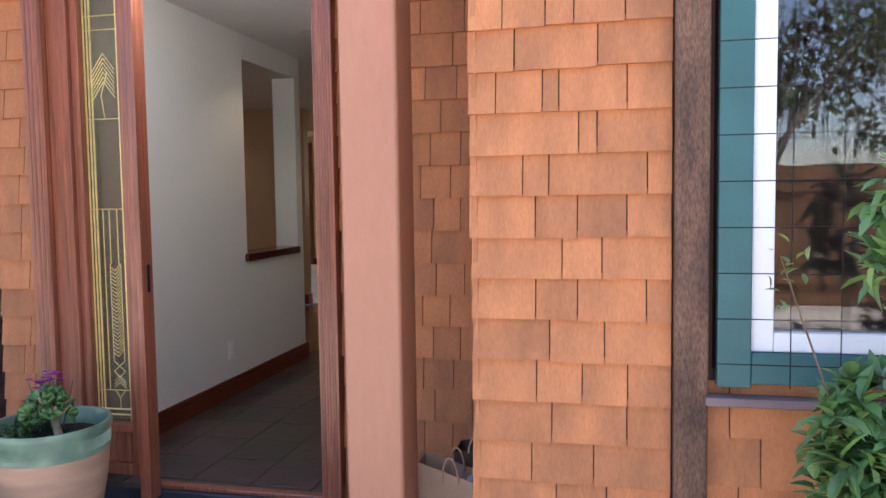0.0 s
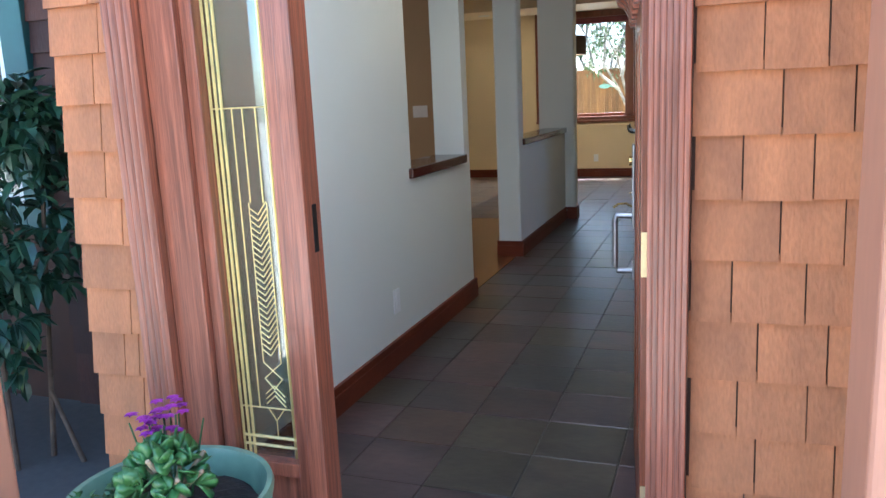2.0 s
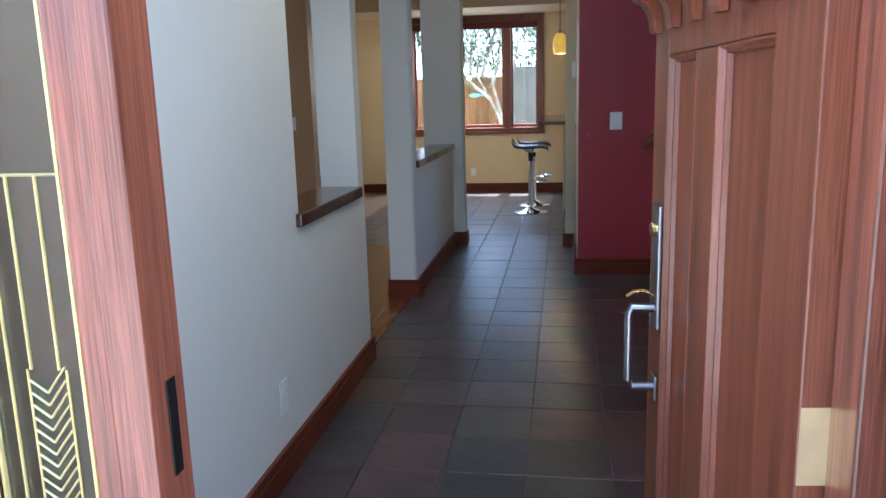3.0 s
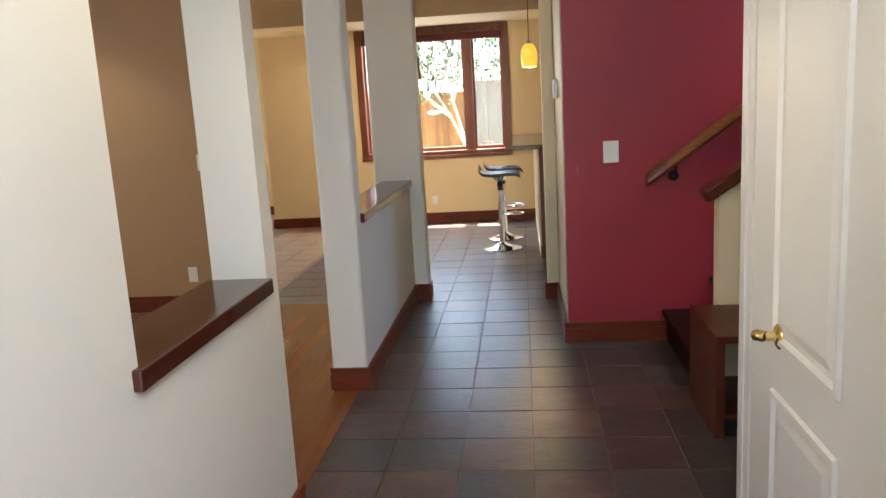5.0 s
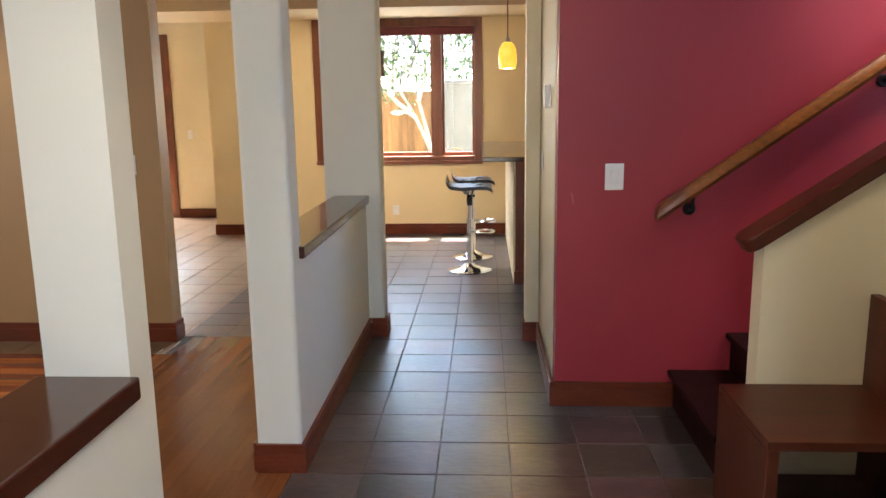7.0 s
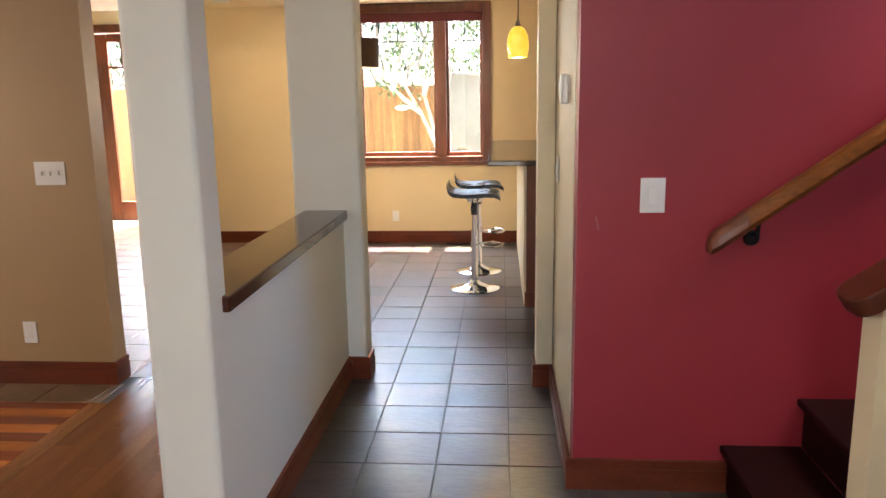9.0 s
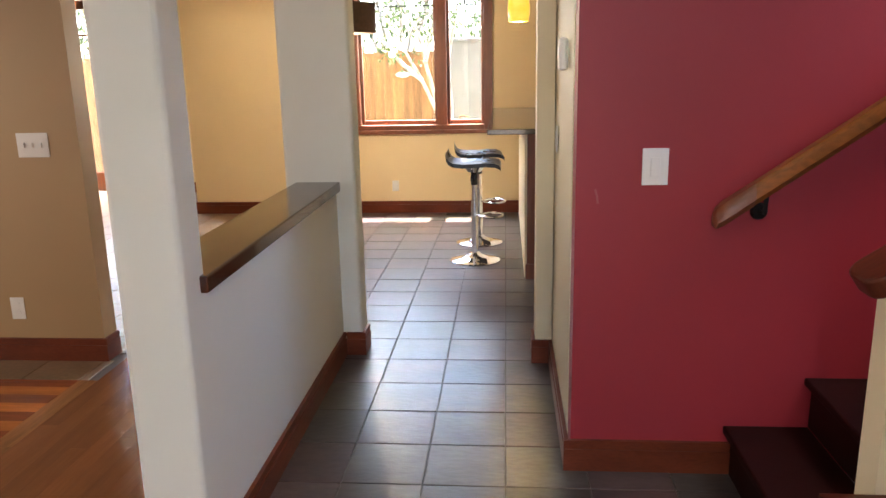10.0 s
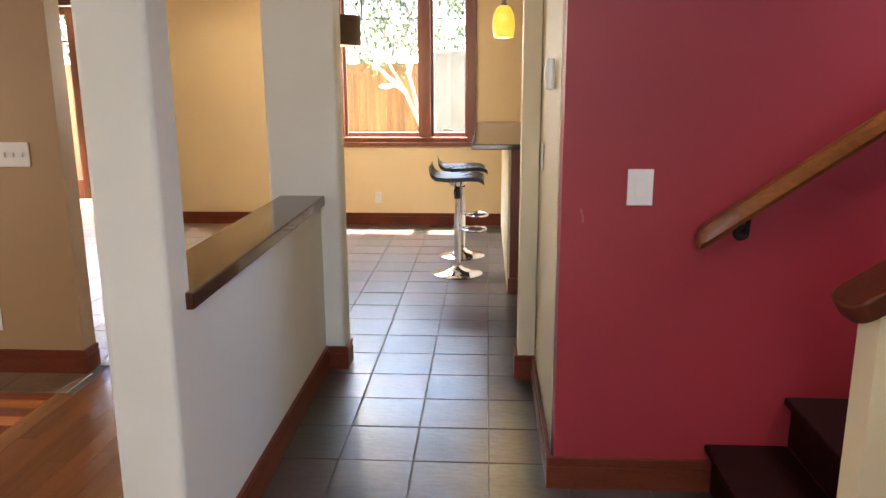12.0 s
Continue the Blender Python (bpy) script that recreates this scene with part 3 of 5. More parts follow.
def wblock(x0, x1, y0, y1, z0, z1, edge=0.004):
    bm = bmesh.new()
    box(bm, x0, x1, y0, y1, z0, z1)
    bevel(bm, edge, 2)
    bmesh.ops.translate(bm, verts=bm.verts, vec=(-1.75, -BUMPY, -0.8))
    return bm


part("trim", wblock(0.998, 1.082, 2.365, 2.41, 0.79, 2.42), M_TEAL, bay)
part("trim", wblock(2.42, 2.51, 2.365, 2.41, 0.79, 2.42), M_TEAL, bay)
part("trim", wblock(1.083, 2.419, 2.368, 2.41, 0.80, 0.882), M_TEAL, bay)
part("trim", wblock(1.083, 2.419, 2.368, 2.41, 2.33, 2.42), M_TEAL, bay)
for x0, x1, z0, z1 in ((1.083, 1.139, 0.883, 2.329), (2.36, 2.419, 0.883, 2.329), (1.1395, 2.3595, 0.883, 0.935), (1.1395, 2.3595, 2.28, 2.329)):
    part("sash", wblock(x0, x1, 2.385, 2.46, z0, z1), M_VINYL, bay)
for y in (2.415, 2.437):
    part("pane", wblock(1.1395, 2.3595, y, y + 0.005, 0.9355, 2.2795, 0.001), M_GLASS, bay)
wire = thing("wire_trellis", (1.7, 2.33, 0.8), "black wire grid trellis over the window", "trellis")
for k in range(15):
    bm = bmesh.new()
    z = 0.86 + 0.1172 * k - 0.8
    sweep(bm, [(-0.71, 0, z), (0.8, 0, z)], 0.0016, 5)
    part("cross_wire", bm, M_IRON, wire)
for k in range(12):
    bm = bmesh.new()
    sweep(bm, [(-0.53 + 0.1172 * k, 0.004, 0.0), (-0.53 + 0.1172 * k, 0.004, 1.7)], 0.0016, 5)
    part("upright_wire", bm, M_IRON, wire)
bm = bmesh.new()
box(bm, 0.968, 2.5, 2.345, 2.41, 0.742, 0.766)
tagged(link("trim_ledge", bevel(bm, 0.004), M_TERRACAP), "narrow mauve ledge under the bay window", "ledge", kind="structure")

# ---- plants ----


def leaf_mesh(bm, at, aim, length, width, fold=0.25):
    a = aim.normalized()
    side = a.cross(Vector((0, 0, 1)))
    if side.length < 0.05:
        side = Vector((1, 0, 0))
    side.normalize()
    up = side.cross(a)
    droop = -up * length * 0.18
    p = [at, at + a * length * 0.3 + side * width * 0.42 + up * width * fold, at + a * length * 0.65 + side * width * 0.42 + up * width * fold + droop * 0.4, at + a * length + droop, at + a * length * 0.65 - side * width * 0.42 + up * width * fold + droop * 0.4, at + a * length * 0.3 - side * width * 0.42 + up * width * fold, at + a * length * 0.32, at + a * length * 0.66 + droop * 0.4]
    v = [bm.verts.new(c) for c in p]
    for f in ((0, 1, 6), (1, 2, 7, 6), (2, 3, 7), (3, 4, 7), (4, 5, 6, 7), (5, 0, 6)):
        bm.faces.new([v[i] for i in f])


def rand_dir(rng, up=0.0):
    return Vector((rng.uniform(-1, 1), rng.uniform(-1, 1), rng.uniform(-1, 1) + up)).normalized()


def foliage(rng, centres, n, length, width, up=0.0):
    """Leaves in sprays round a list of (centre, radius, stretch in z)."""
    bm = bmesh.new()
    for c, r, sz in centres:
        for _ in range(n):
            d = rand_dir(rng)
            q = Vector(c) + Vector((d.x, d.y, d.z * sz)) * r * rng.uniform(0.35, 1.0)
            for _k in range(3):
                aim = (rand_dir(rng, up) + d * 0.6)
                leaf_mesh(bm, q, aim, length * rng.uniform(0.6, 1.2), width * rng.uniform(0.7, 1.2))
    return bm


M_LEAFDK = mat("dark_blue_green_leaf", (0.045, 0.115, 0.060), 0.4, 0.35, 9, 0.1, 60)
M_VINELEAF = mat("fresh_green_leaf", (0.13, 0.25, 0.07), 0.4, 0.3, 9, 0.1, 60)
M_LEAFYL = mat("yellow_green_leaf", (0.16, 0.24, 0.06), 0.45, 0.3, 9, 0.1, 60)
M_JADE = mat("jade_leaf", (0.075, 0.175, 0.045), 0.28, 0.15, 12, 0.03, 60)
M_PETAL = mat("magenta_petal", (0.38, 0.03, 0.33), 0.5, 0.2, 30, 0)
M_BERRY = mat("red_berry", (0.40, 0.012, 0.01), 0.3, 0.1, 20, 0)
M_STEM = mat("brown_stem", (0.16, 0.10, 0.06), 0.8, 0.3, 15, 0.3, 80)
M_BARK = mat("pale_bark", (0.42, 0.38, 0.32), 0.8, 0.3, 8, 0.4, 50)


def limb(bm, a, b, r0, r1, seg=8):
    a, b = Vector(a), Vector(b)
    d = (b - a).normalized()
    s = d.cross(Vector((0.31, 0.2, 0.93))).normalized()
    u = s.cross(d)
    ra = [bm.verts.new(a + (s * math.cos(t) + u * math.sin(t)) * r0) for t in [2 * math.pi * i / seg for i in range(seg)]]
    rb = [bm.verts.new(b + (s * math.cos(t) + u * math.sin(t)) * r1) for t in [2 * math.pi * i / seg for i in range(seg)]]
    for i in range(seg):
        bm.faces.new((ra[i], ra[(i + 1) % seg], rb[(i + 1) % seg], rb[i]))
    bm.faces.new(rb)


rng = random.Random(4)
# nandina in the recess
bush = thing("nandina_shrub", (-2.85, 3.6, -0.2), "tall dark green nandina shrub against the recess wall", "shrub")
for k in range(5):
    x, y = rng.uniform(-0.1, 0.1), rng.uniform(-0.1, 0.1)
    bm = bmesh.new()
    limb(bm, (x + 0.1, y - 0.1, 0.0), (x * 2.5, y * 2, 1.5), 0.012, 0.006)
    part("stem", bm, M_STEM, bush)
bm = bmesh.new()
limb(bm, (0.45, -0.05, 0.0), (0.20, 0.0, 0.45), 0.012, 0.008)
part("stem", bm, M_STEM, bush)
cs = [((rng.uniform(-0.30, 0.26), rng.uniform(-0.2, 0.15), rng.uniform(0.75, 1.6)), 0.15, 1.0) for _ in range(26)] + [((0.1, -0.05, 0.62), 0.1, 1.2), ((0.26, 0.0, 0.95), 0.12, 1.0)]
part("leaves", foliage(rng, cs, 22, 0.098, 0.050, -0.5), M_LEAFDK, bush)
bm = bmesh.new()
for _ in range(10):
    leaf_mesh(bm, Vector((0.17 + rng.uniform(-0.06, 0.06), -0.08, 0.62 + rng.uniform(-0.08, 0.12))), rand_dir(rng, -1.6), 0.09, 0.045)
part("young_leaves", bm, M_LEAFYL, bush, "bright young leaves")
for sx, sy in ((-3.55, 3.35), (-3.1, 2.75), (-4.3, 3.3)):
    g = thing("garden_shrub", (sx, sy, -0.2), "low leafy shrub with red berries in the planting bed", "shrub", "bed shrubs")
    bm = bmesh.new()
    for k in range(5):
        a = k * 1.3
        limb(bm, (0, 0, 0), (0.22 * math.cos(a), 0.22 * math.sin(a), 0.5), 0.012, 0.005)
    part("stems", bm, M_STEM, g)
    cs = [((rng.uniform(-0.3, 0.3), rng.uniform(-0.3, 0.3), rng.uniform(0.15, 0.75)), 0.16, 0.9) for _ in range(14)]
    part("leaves", foliage(rng, cs, 16, 0.08, 0.038), M_LEAF, g)
    bm = bmesh.new()
    for _ in range(60):
        c = Vector((0.24 + rng.gauss(0, 0.04), -0.22 + rng.gauss(0, 0.04), 0.26 + rng.gauss(0, 0.05)))
        bmesh.ops.create_icosphere(bm, subdivisions=1, radius=0.008, matrix=Matrix.Translation(c))
    part("berries", bm, M_BERRY, g, "bunch of small red berries")["kind"] = "stuff"
# shrub before the bay window
g = thing("climbing_shrub", (1.33, 2.12, -0.2), "leafy green shrub growing up the wire trellis", "shrub")
bm = bmesh.new()
for dx, dz in ((-0.02, 0.9), (0.10, 1.5), (0.22, 1.2)):
    limb(bm, (0.02, 0, 0), (dx * 0.5, 0, dz * 0.5), 0.012, 0.009)
    limb(bm, (dx * 0.5, 0, dz * 0.5), (dx, 0.02, dz), 0.009, 0.004)
limb(bm, (-0.01, 0, 0.7), (-0.22, 0.05, 1.35), 0.004, 0.002)
part("stems", bm, M_STEM, g)
cs = [((rng.uniform(-0.08, 0.35), rng.uniform(-0.08, 0.08), rng.uniform(0.62, 1.02)), 0.10, 1.0) for _ in range(14)] + [((rng.uniform(-0.04, 0.35), 0.05, rng.uniform(1.0, 1.5)), 0.07, 1.0) for _ in range(8)] + [((-0.08, 0, 0.45), 0.06, 0.8), ((0.15, -0.05, 0.3), 0.12, 0.8)]
part("leaves", foliage(rng, cs, 20, 0.085, 0.034, 0.1), M_VINELEAF, g)
bm = bmesh.new()
for _ in range(14):
    leaf_mesh(bm, Vector((-0.22 + rng.gauss(0, 0.03), 0.05, 1.32 + rng.gauss(0, 0.06))), rand_dir(rng), 0.035, 0.016)
part("young_leaves", bm, M_LEAFYL, g, "pale young shoots")

# ---- flower pots ----
M_GLAZE = mat("green_pot_glaze", (0.19, 0.28, 0.18), 0.3, 0.3, 9, 0.06, 60, second=(0.09, 0.16, 0.11))
M_CLAY = mat("tan_terracotta_clay", (0.52, 0.31, 0.19), 0.75, 0.1, 6, 0.1, 70, stretch=(1, 1, 4))
M_TURQ = mat("turquoise_pot_glaze", (0.29, 0.50, 0.48), 0.4, 0.2, 8, 0.08, 60)
M_PEBBLE = mat("pale_pebble", (0.5, 0.5, 0.52), 0.6, 0.2, 20, 0.1, 60)
POT = Matrix.Diagonal((0.745, 0.745, 0.965, 1))


def potted(bm):
    bmesh.ops.transform(bm, matrix=POT, verts=bm.verts)
    return bm


pot = thing("flower_pot", (-1.408, 2.78, PORCH), "large terracotta pot with a green glazed rim band", "flower pot")
part("saucer", potted(lathe([(0.20, 0.0), (0.225, 0.012), (0.235, 0.034), (0.222, 0.034), (0.21, 0.016), (0.0, 0.016)], 48)), M_CLAY, pot, smooth=True)
part("body", potted(lathe([(0.0, 0.02), (0.185, 0.02), (0.205, 0.06), (0.24, 0.16), (0.268, 0.28), (0.281, 0.365), (0.286, 0.405), (0.282, 0.406), (0.27, 0.406)], 56)), M_CLAY, pot, smooth=True)
bm = lathe([(0.272, 0.408), (0.288, 0.406), (0.289, 0.435), (0.290, 0.47), (0.298, 0.492), (0.303, 0.510), (0.298, 0.522), (0.282, 0.520), (0.272, 0.50), (0.262, 0.44), (0.255, 0.40)], 56)
pot_rim = part("rim", potted(bm), M_GLAZE, pot, "green glazed ribbed rim", True)
bm = bmesh.new()
for k in range(150):
    a = 2 * math.pi * k / 150
    sweep(bm, [(0.2895 * math.cos(a), 0.2895 * math.sin(a), 0.428), (0.2915 * math.cos(a + 0.045), 0.2915 * math.sin(a + 0.045), 0.476)], 0.0022, 4)
part("ribs", potted(bm), M_GLAZE, pot_rim, "slanting ribs pressed into the rim")
bm = lathe([(0.0, 0.40), (0.262, 0.40), (0.258, 0.452), (0.15, 0.47), (0.0, 0.478)], 40)
for v in bm.verts:
    if v.co.z > 0.45:
        v.co.z += rng.uniform(-0.008, 0.008)
part("soil", potted(bm), M_SOIL, pot)
for x, y, r in ((0.015, -0.135, 0.028), (0.06, -0.13, 0.020), (0.125, -0.075, 0.024), (-0.035, -0.125, 0.018), (0.15, 0.0, 0.02)):
    bm = bmesh.new()
    bmesh.ops.create_icosphere(bm, subdivisions=2, radius=r, matrix=Matrix.Translation((x, y, 0.452)) @ Matrix.Diagonal((1.3, 1, 0.55, 1)))
    part("pebble", bm, M_PEBBLE, pot, "pale stone on the soil", True)
jade = thing("jade_plant", (-1.39, 2.75, PORCH + 0.450), "small jade plant with glossy leaves in the large pot", "plant")
bm = bmesh.new()
limb(bm, (0.05, 0, -0.01), (0.03, 0, 0.08), 0.018, 0.014)
for k in range(7):
    a = k * 0.9
    limb(bm, (0.03, 0, 0.07), (0.03 + 0.07 * math.cos(a), 0.06 * math.sin(a), 0.13 + 0.02 * (k % 3)), 0.009, 0.005)
part("trunk", bm, mat("pale_tan_bark", (0.40, 0.28, 0.16), 0.8, 0.3, 30, 0.3, 90), jade)
bm = bmesh.new()
rows_ = []
for t, w, h in ((0.0, 0.15, 0.12), (0.3, 0.55, 0.10), (0.62, 1.0, 0.09), (0.85, 0.8, 0.06), (1.0, 0.15, 0.02)):
    bend = 0.16 * t * t
    rows_.append([bm.verts.new(c) for c in ((-0.42 * w, bend + 0.04 * w, t), (0, bend - h * 0.5, t), (0.42 * w, bend + 0.04 * w, t), (0, bend + h, t))])
for q, q2 in zip(rows_, rows_[1:]):
    for k in range(4):
        bm.faces.new((q[k], q[(k + 1) % 4], q2[(k + 1) % 4], q2[k]))
bm.faces.new(rows_[0])
bm.faces.new(rows_[-1])
bmesh.ops.recalc_face_normals(bm, faces=bm.faces)
jade_leaf = bpy.data.meshes.new("leaf")
bm.to_mesh(jade_leaf)
bm.free()
for p in jade_leaf.polygons:
    p.use_smooth = True
jade_leaf.materials.append(M_JADE)
for k in range(24):
    a = k * 2.4
    q = (k + 0.5) / 24
    d = Vector((math.cos(a) * q ** 0.5, math.sin(a) * q ** 0.5, 1.05 - q)).normalized()
    c = Vector((0.01 + d.x * 0.066, d.y * 0.06, 0.085 + d.z * 0.075))
    for j in range(5):
        aim = (d * 0.9 + rand_dir(rng, 0.15)).normalized()
        o = new("leaf", jade_leaf)
        o.parent = jade
        size = rng.uniform(0.036, 0.056)
        o.matrix_basis = Matrix.Translation(c) @ aim.to_track_quat("Z", "Y").to_matrix().to_4x4() @ Matrix.Rotation(rng.uniform(0, 6.28), 4, "Z") @ Matrix.Diagonal((size, size, size, 1))
fl = thing("purple_flowers", (-1.44, 2.83, PORCH + 0.450), "cluster of magenta flowers in the large pot", "flowers")
bm = bmesh.new()
for _ in range(10):
    x, y = rng.gauss(0, 0.045), rng.gauss(0, 0.03)
    limb(bm, (x * 0.4, y * 0.4, -0.01), (x, y, 0.2), 0.003, 0.002, 5)
part("stalks", bm, M_LEAF, fl)
bm = bmesh.new()
for _ in range(26):
    c = Vector((rng.gauss(0, 0.035), rng.gauss(0, 0.025), 0.185 + rng.gauss(0, 0.022)))
    for k in range(6):
        a = k * math.pi / 3
        leaf_mesh(bm, c, Vector((math.cos(a), math.sin(a), 0.35)), 0.018, 0.012)
part("petals", bm, M_PETAL, fl)["kind"] = "stuff"
gc = thing("trailing_plant", (-1.53, 2.71, PORCH + 0.450), "low trailing green plant in the large pot", "plant")
cs = [((rng.uniform(-0.05, 0.09), rng.uniform(-0.08, 0.12), rng.uniform(0.0, 0.05)), 0.035, 0.9) for _ in range(20)]
part("leaves", foliage(rng, cs, 12, 0.022, 0.014, 0.3), M_LEAF, gc)
bm = bmesh.new()
limb(bm, (0, 0, -0.02), (0.02, 0, 0.05), 0.004, 0.002)
part("stem", bm, M_STEM, gc)
sp = thing("small_pot", (-1.51, 2.47, PORCH), "small turquoise glazed pot on the porch", "flower pot")
part("body", lathe([(0.0, 0.0), (0.105, 0.0), (0.112, 0.02), (0.142, 0.18), (0.144, 0.185), (0.149, 0.19), (0.154, 0.245), (0.149, 0.255), (0.142, 0.252), (0.140, 0.20), (0.0, 0.20)], 48), M_TURQ, sp, smooth=True)
part("soil", lathe([(0.0, 0.196), (0.14, 0.196), (0.138, 0.215), (0.0, 0.222)], 32), M_SOIL, sp)
su = thing("succulent", (-1.52, 2.48, PORCH + 0.215), "pale green succulent sprouting in the small pot", "plant")
bm = bmesh.new()
for cx, cy, h in ((0.0, 0.02, 0.11), (0.02, -0.03, 0.04), (-0.03, -0.01, 0.03)):
    limb(bm, (cx, cy, -0.01), (cx, cy, h), 0.006, 0.004, 6)
part("stalk", bm, M_LEAFYL, su)
bm = bmesh.new()
for cx, cy, h in ((0.0, 0.02, 0.11), (0.02, -0.03, 0.04), (-0.03, -0.01, 0.03), (0.06, 0.0, 0.02)):
    for k in range(22):
        leaf_mesh(bm, Vector((cx, cy, h)), rand_dir(rng, 0.7), 0.04, 0.015)
part("leaves", bm, M_LEAFYL, su)

# ---- door mat ----
M_COIR = mat("dirty_grey_brown_mat", (0.10, 0.085, 0.075), 0.95, 0.3, 12, 0.6, 160, grain=0.35)
M_RUBBER = mat("black_rubber", (0.018, 0.018, 0.022), 0.6, 0.1, 10, 0.05)
matt = thing("door_mat", (-0.90, 3.19, PORCH), "dirty half-round doormat with black rubber rings", "mat")


def halfdisc(rx, ry, z0, z1, y=0.0, n=32):
    bm = bmesh.new()
    pts = [(rx * math.cos(math.pi * i / n), y - ry * math.sin(math.pi * i / n)) for i in range(n + 1)]
    lo = [bm.verts.new((px, py, z0)) for px, py in pts]
    hi = [bm.verts.new((px, py, z1)) for px, py in pts]
    bm.faces.new(lo)
    bm.faces.new(hi[::-1])
    for i in range(n + 1):
        j = (i + 1) % (n + 1)
        bm.faces.new((lo[i], lo[j], hi[j], hi[i]))
    return bm


part("rubber_base", halfdisc(0.50, 0.60, 0.0, 0.008), M_RUBBER, matt)
part("outer_carpet", halfdisc(0.468, 0.568, 0.008, 0.013, -0.012), M_COIR, matt)
part("ring", halfdisc(0.385, 0.475, 0.013, 0.016, -0.055), M_RUBBER, matt)
part("inner_carpet", halfdisc(0.36, 0.448, 0.016, 0.020, -0.068), M_COIR, matt)
bm = bmesh.new()
for _ in range(11):
    bmesh.ops.create_icosphere(bm, subdivisions=1, radius=rng.uniform(0.003, 0.006), matrix=Matrix.Translation((rng.uniform(-0.28, 0.28), -0.09 - rng.uniform(0, 0.25), 0.0215)) @ Matrix.Diagonal((1.6, 1, 0.5, 1)))
part("crumbs", bm, M_PEBBLE, matt, "pale scattered crumbs")["kind"] = "stuff"

# ---- paper bags by the wall ----
M_KRAFT = mat("kraft_paper", (0.52, 0.37, 0.24), 0.8, 0.1, 7, 0.1, 30)
M_INK = mat("black_marker_ink", (0.02, 0.02, 0.02), 0.6, 0.05, 5, 0)
M_CLOTH = mat("pale_blue_paper", (0.55, 0.62, 0.78), 0.8, 0.1, 7, 0.1, 30)
M_DARKBAG = mat("dark_brown_paper", (0.09, 0.055, 0.04), 0.8, 0.1, 7, 0.1, 30)
bag = thing("paper_bag", (0.165, 2.84, PORCH), "brown kraft paper bag with handwriting and twisted handles", "bag")


def open_bag(w, d, h, slant, t=0.004):
    bm = bmesh.new()
    for x0, x1, y0, y1 in ((-w, w, -d, -d + t), (-w, w, d - t, d), (-w, -w + t, -d + t, d - t), (w - t, w, -d + t, d - t), (-w, w, -d, d)):
        vs = box(bm, x0, x1, y0, y1, 0.0, h if (x0, x1, y0, y1) != (-w, w, -d, d) else 0.004)
        for v in vs:
            if v.co.z > 0.1:
                v.co.z -= slant * (v.co.x + w) / (2 * w)
    return bm


bag_body = part("body", open_bag(0.098, 0.06, 0.435, 0.06), M_KRAFT, bag)
for k, y in enumerate((-0.062, 0.055)):
    bm = bmesh.new()
    sweep(bm, [(0.02 + 0.028 * math.cos(a), y - 0.012 * math.sin(a), 0.37 + 0.09 * math.sin(a)) for a in [math.pi * i / 10 for i in range(11)]], 0.0035, 6)
    part("handle", bm, M_KRAFT, bag_body, smooth=True)
for text, z, size in (("MARY", 0.275, 0.040), ("URCH", 0.215, 0.038)):
    cu = bpy.data.curves.new("lettering", "FONT")
    cu.body, cu.size, cu.extrude = text, size, 0.0006
    cu.materials.append(M_INK)
    ob = new("lettering", cu)
    ob.parent = bag_body
    ob.matrix_basis = pose(-0.072, -0.0612, z, 90, -6, 0)
bag2 = thing("paper_bag", (0.262, 3.02, PORCH), "dark brown paper bag behind the kraft bag", "bag")
part("body", open_bag(0.10, 0.07, 0.42, -0.03), M_DARKBAG, bag2)
bm = bmesh.new()
sweep(bm, [(0.0 + 0.045 * math.cos(a), -0.072, 0.42 + 0.07 * math.sin(a)) for a in [math.pi * i / 10 for i in range(11)]], 0.004, 6)
part("handle", bm, M_KRAFT, bag2, smooth=True)
bm = bmesh.new()
vs = [bm.verts.new((x, y, z)) for x, y, z in ((0, 0, 0), (0.09, 0.01, 0.05), (0.10, 0.05, 0.055), (0.0, 0.05, 0.01), (0.05, -0.004, 0.012), (0.05, 0.05, 0.035))]
bm.faces.new((vs[0], vs[4], vs[5], vs[3]))
bm.faces.new((vs[4], vs[1], vs[2], vs[5]))
bmesh.ops.solidify(bm, geom=list(bm.faces), thickness=0.002)
bmesh.ops.translate(bm, verts=bm.verts, vec=(0.232, 2.80, PORCH + 0.36))
tagged(link("paper_sheet", bm, M_CLOTH), "crumpled pale blue paper sticking out of the bag", "paper")

# ---- planting bed and kerb ----
bm = bmesh.new()
box(bm, -6.0, -2.02, 2.6, 4.05, -0.22, -0.17)
bmesh.ops.subdivide_edges(bm, edges=list(bm.edges), cuts=24, use_grid_fill=True)
for v in bm.verts:
    if v.co.z > -0.2:
        v.co.z += 0.02 * noise.noise(v.co * 7)
tagged(link("ground_bed", bm, M_SOIL), "dark soil of the planting bed, darkened for deep shade", "ground", kind="structure")
bm = bmesh.new()
box(bm, -2.95, -2.02, 3.14, 3.42, -0.22, -0.10)
bevel(bm, 0.012, 2)
tagged(link("kerb", bm, M_FLAG), "pale concrete edging block beside the bed", "kerb", kind="structure")

# ---- recess window ----
rw = thing("window_recess", (-3.38, 4.05, 0.9), "dark window with teal trim in the recess", "window", kind="structure")


def rblock(x0, x1, y0, y1, z0, z1, edge=0.004):
    bm = bmesh.new()
    box(bm, x0, x1, y0, y1, z0, z1)
    bevel(bm, edge, 2)
    bmesh.ops.translate(bm, verts=bm.verts, vec=(3.1, -4.05, -0.9))
    return bm


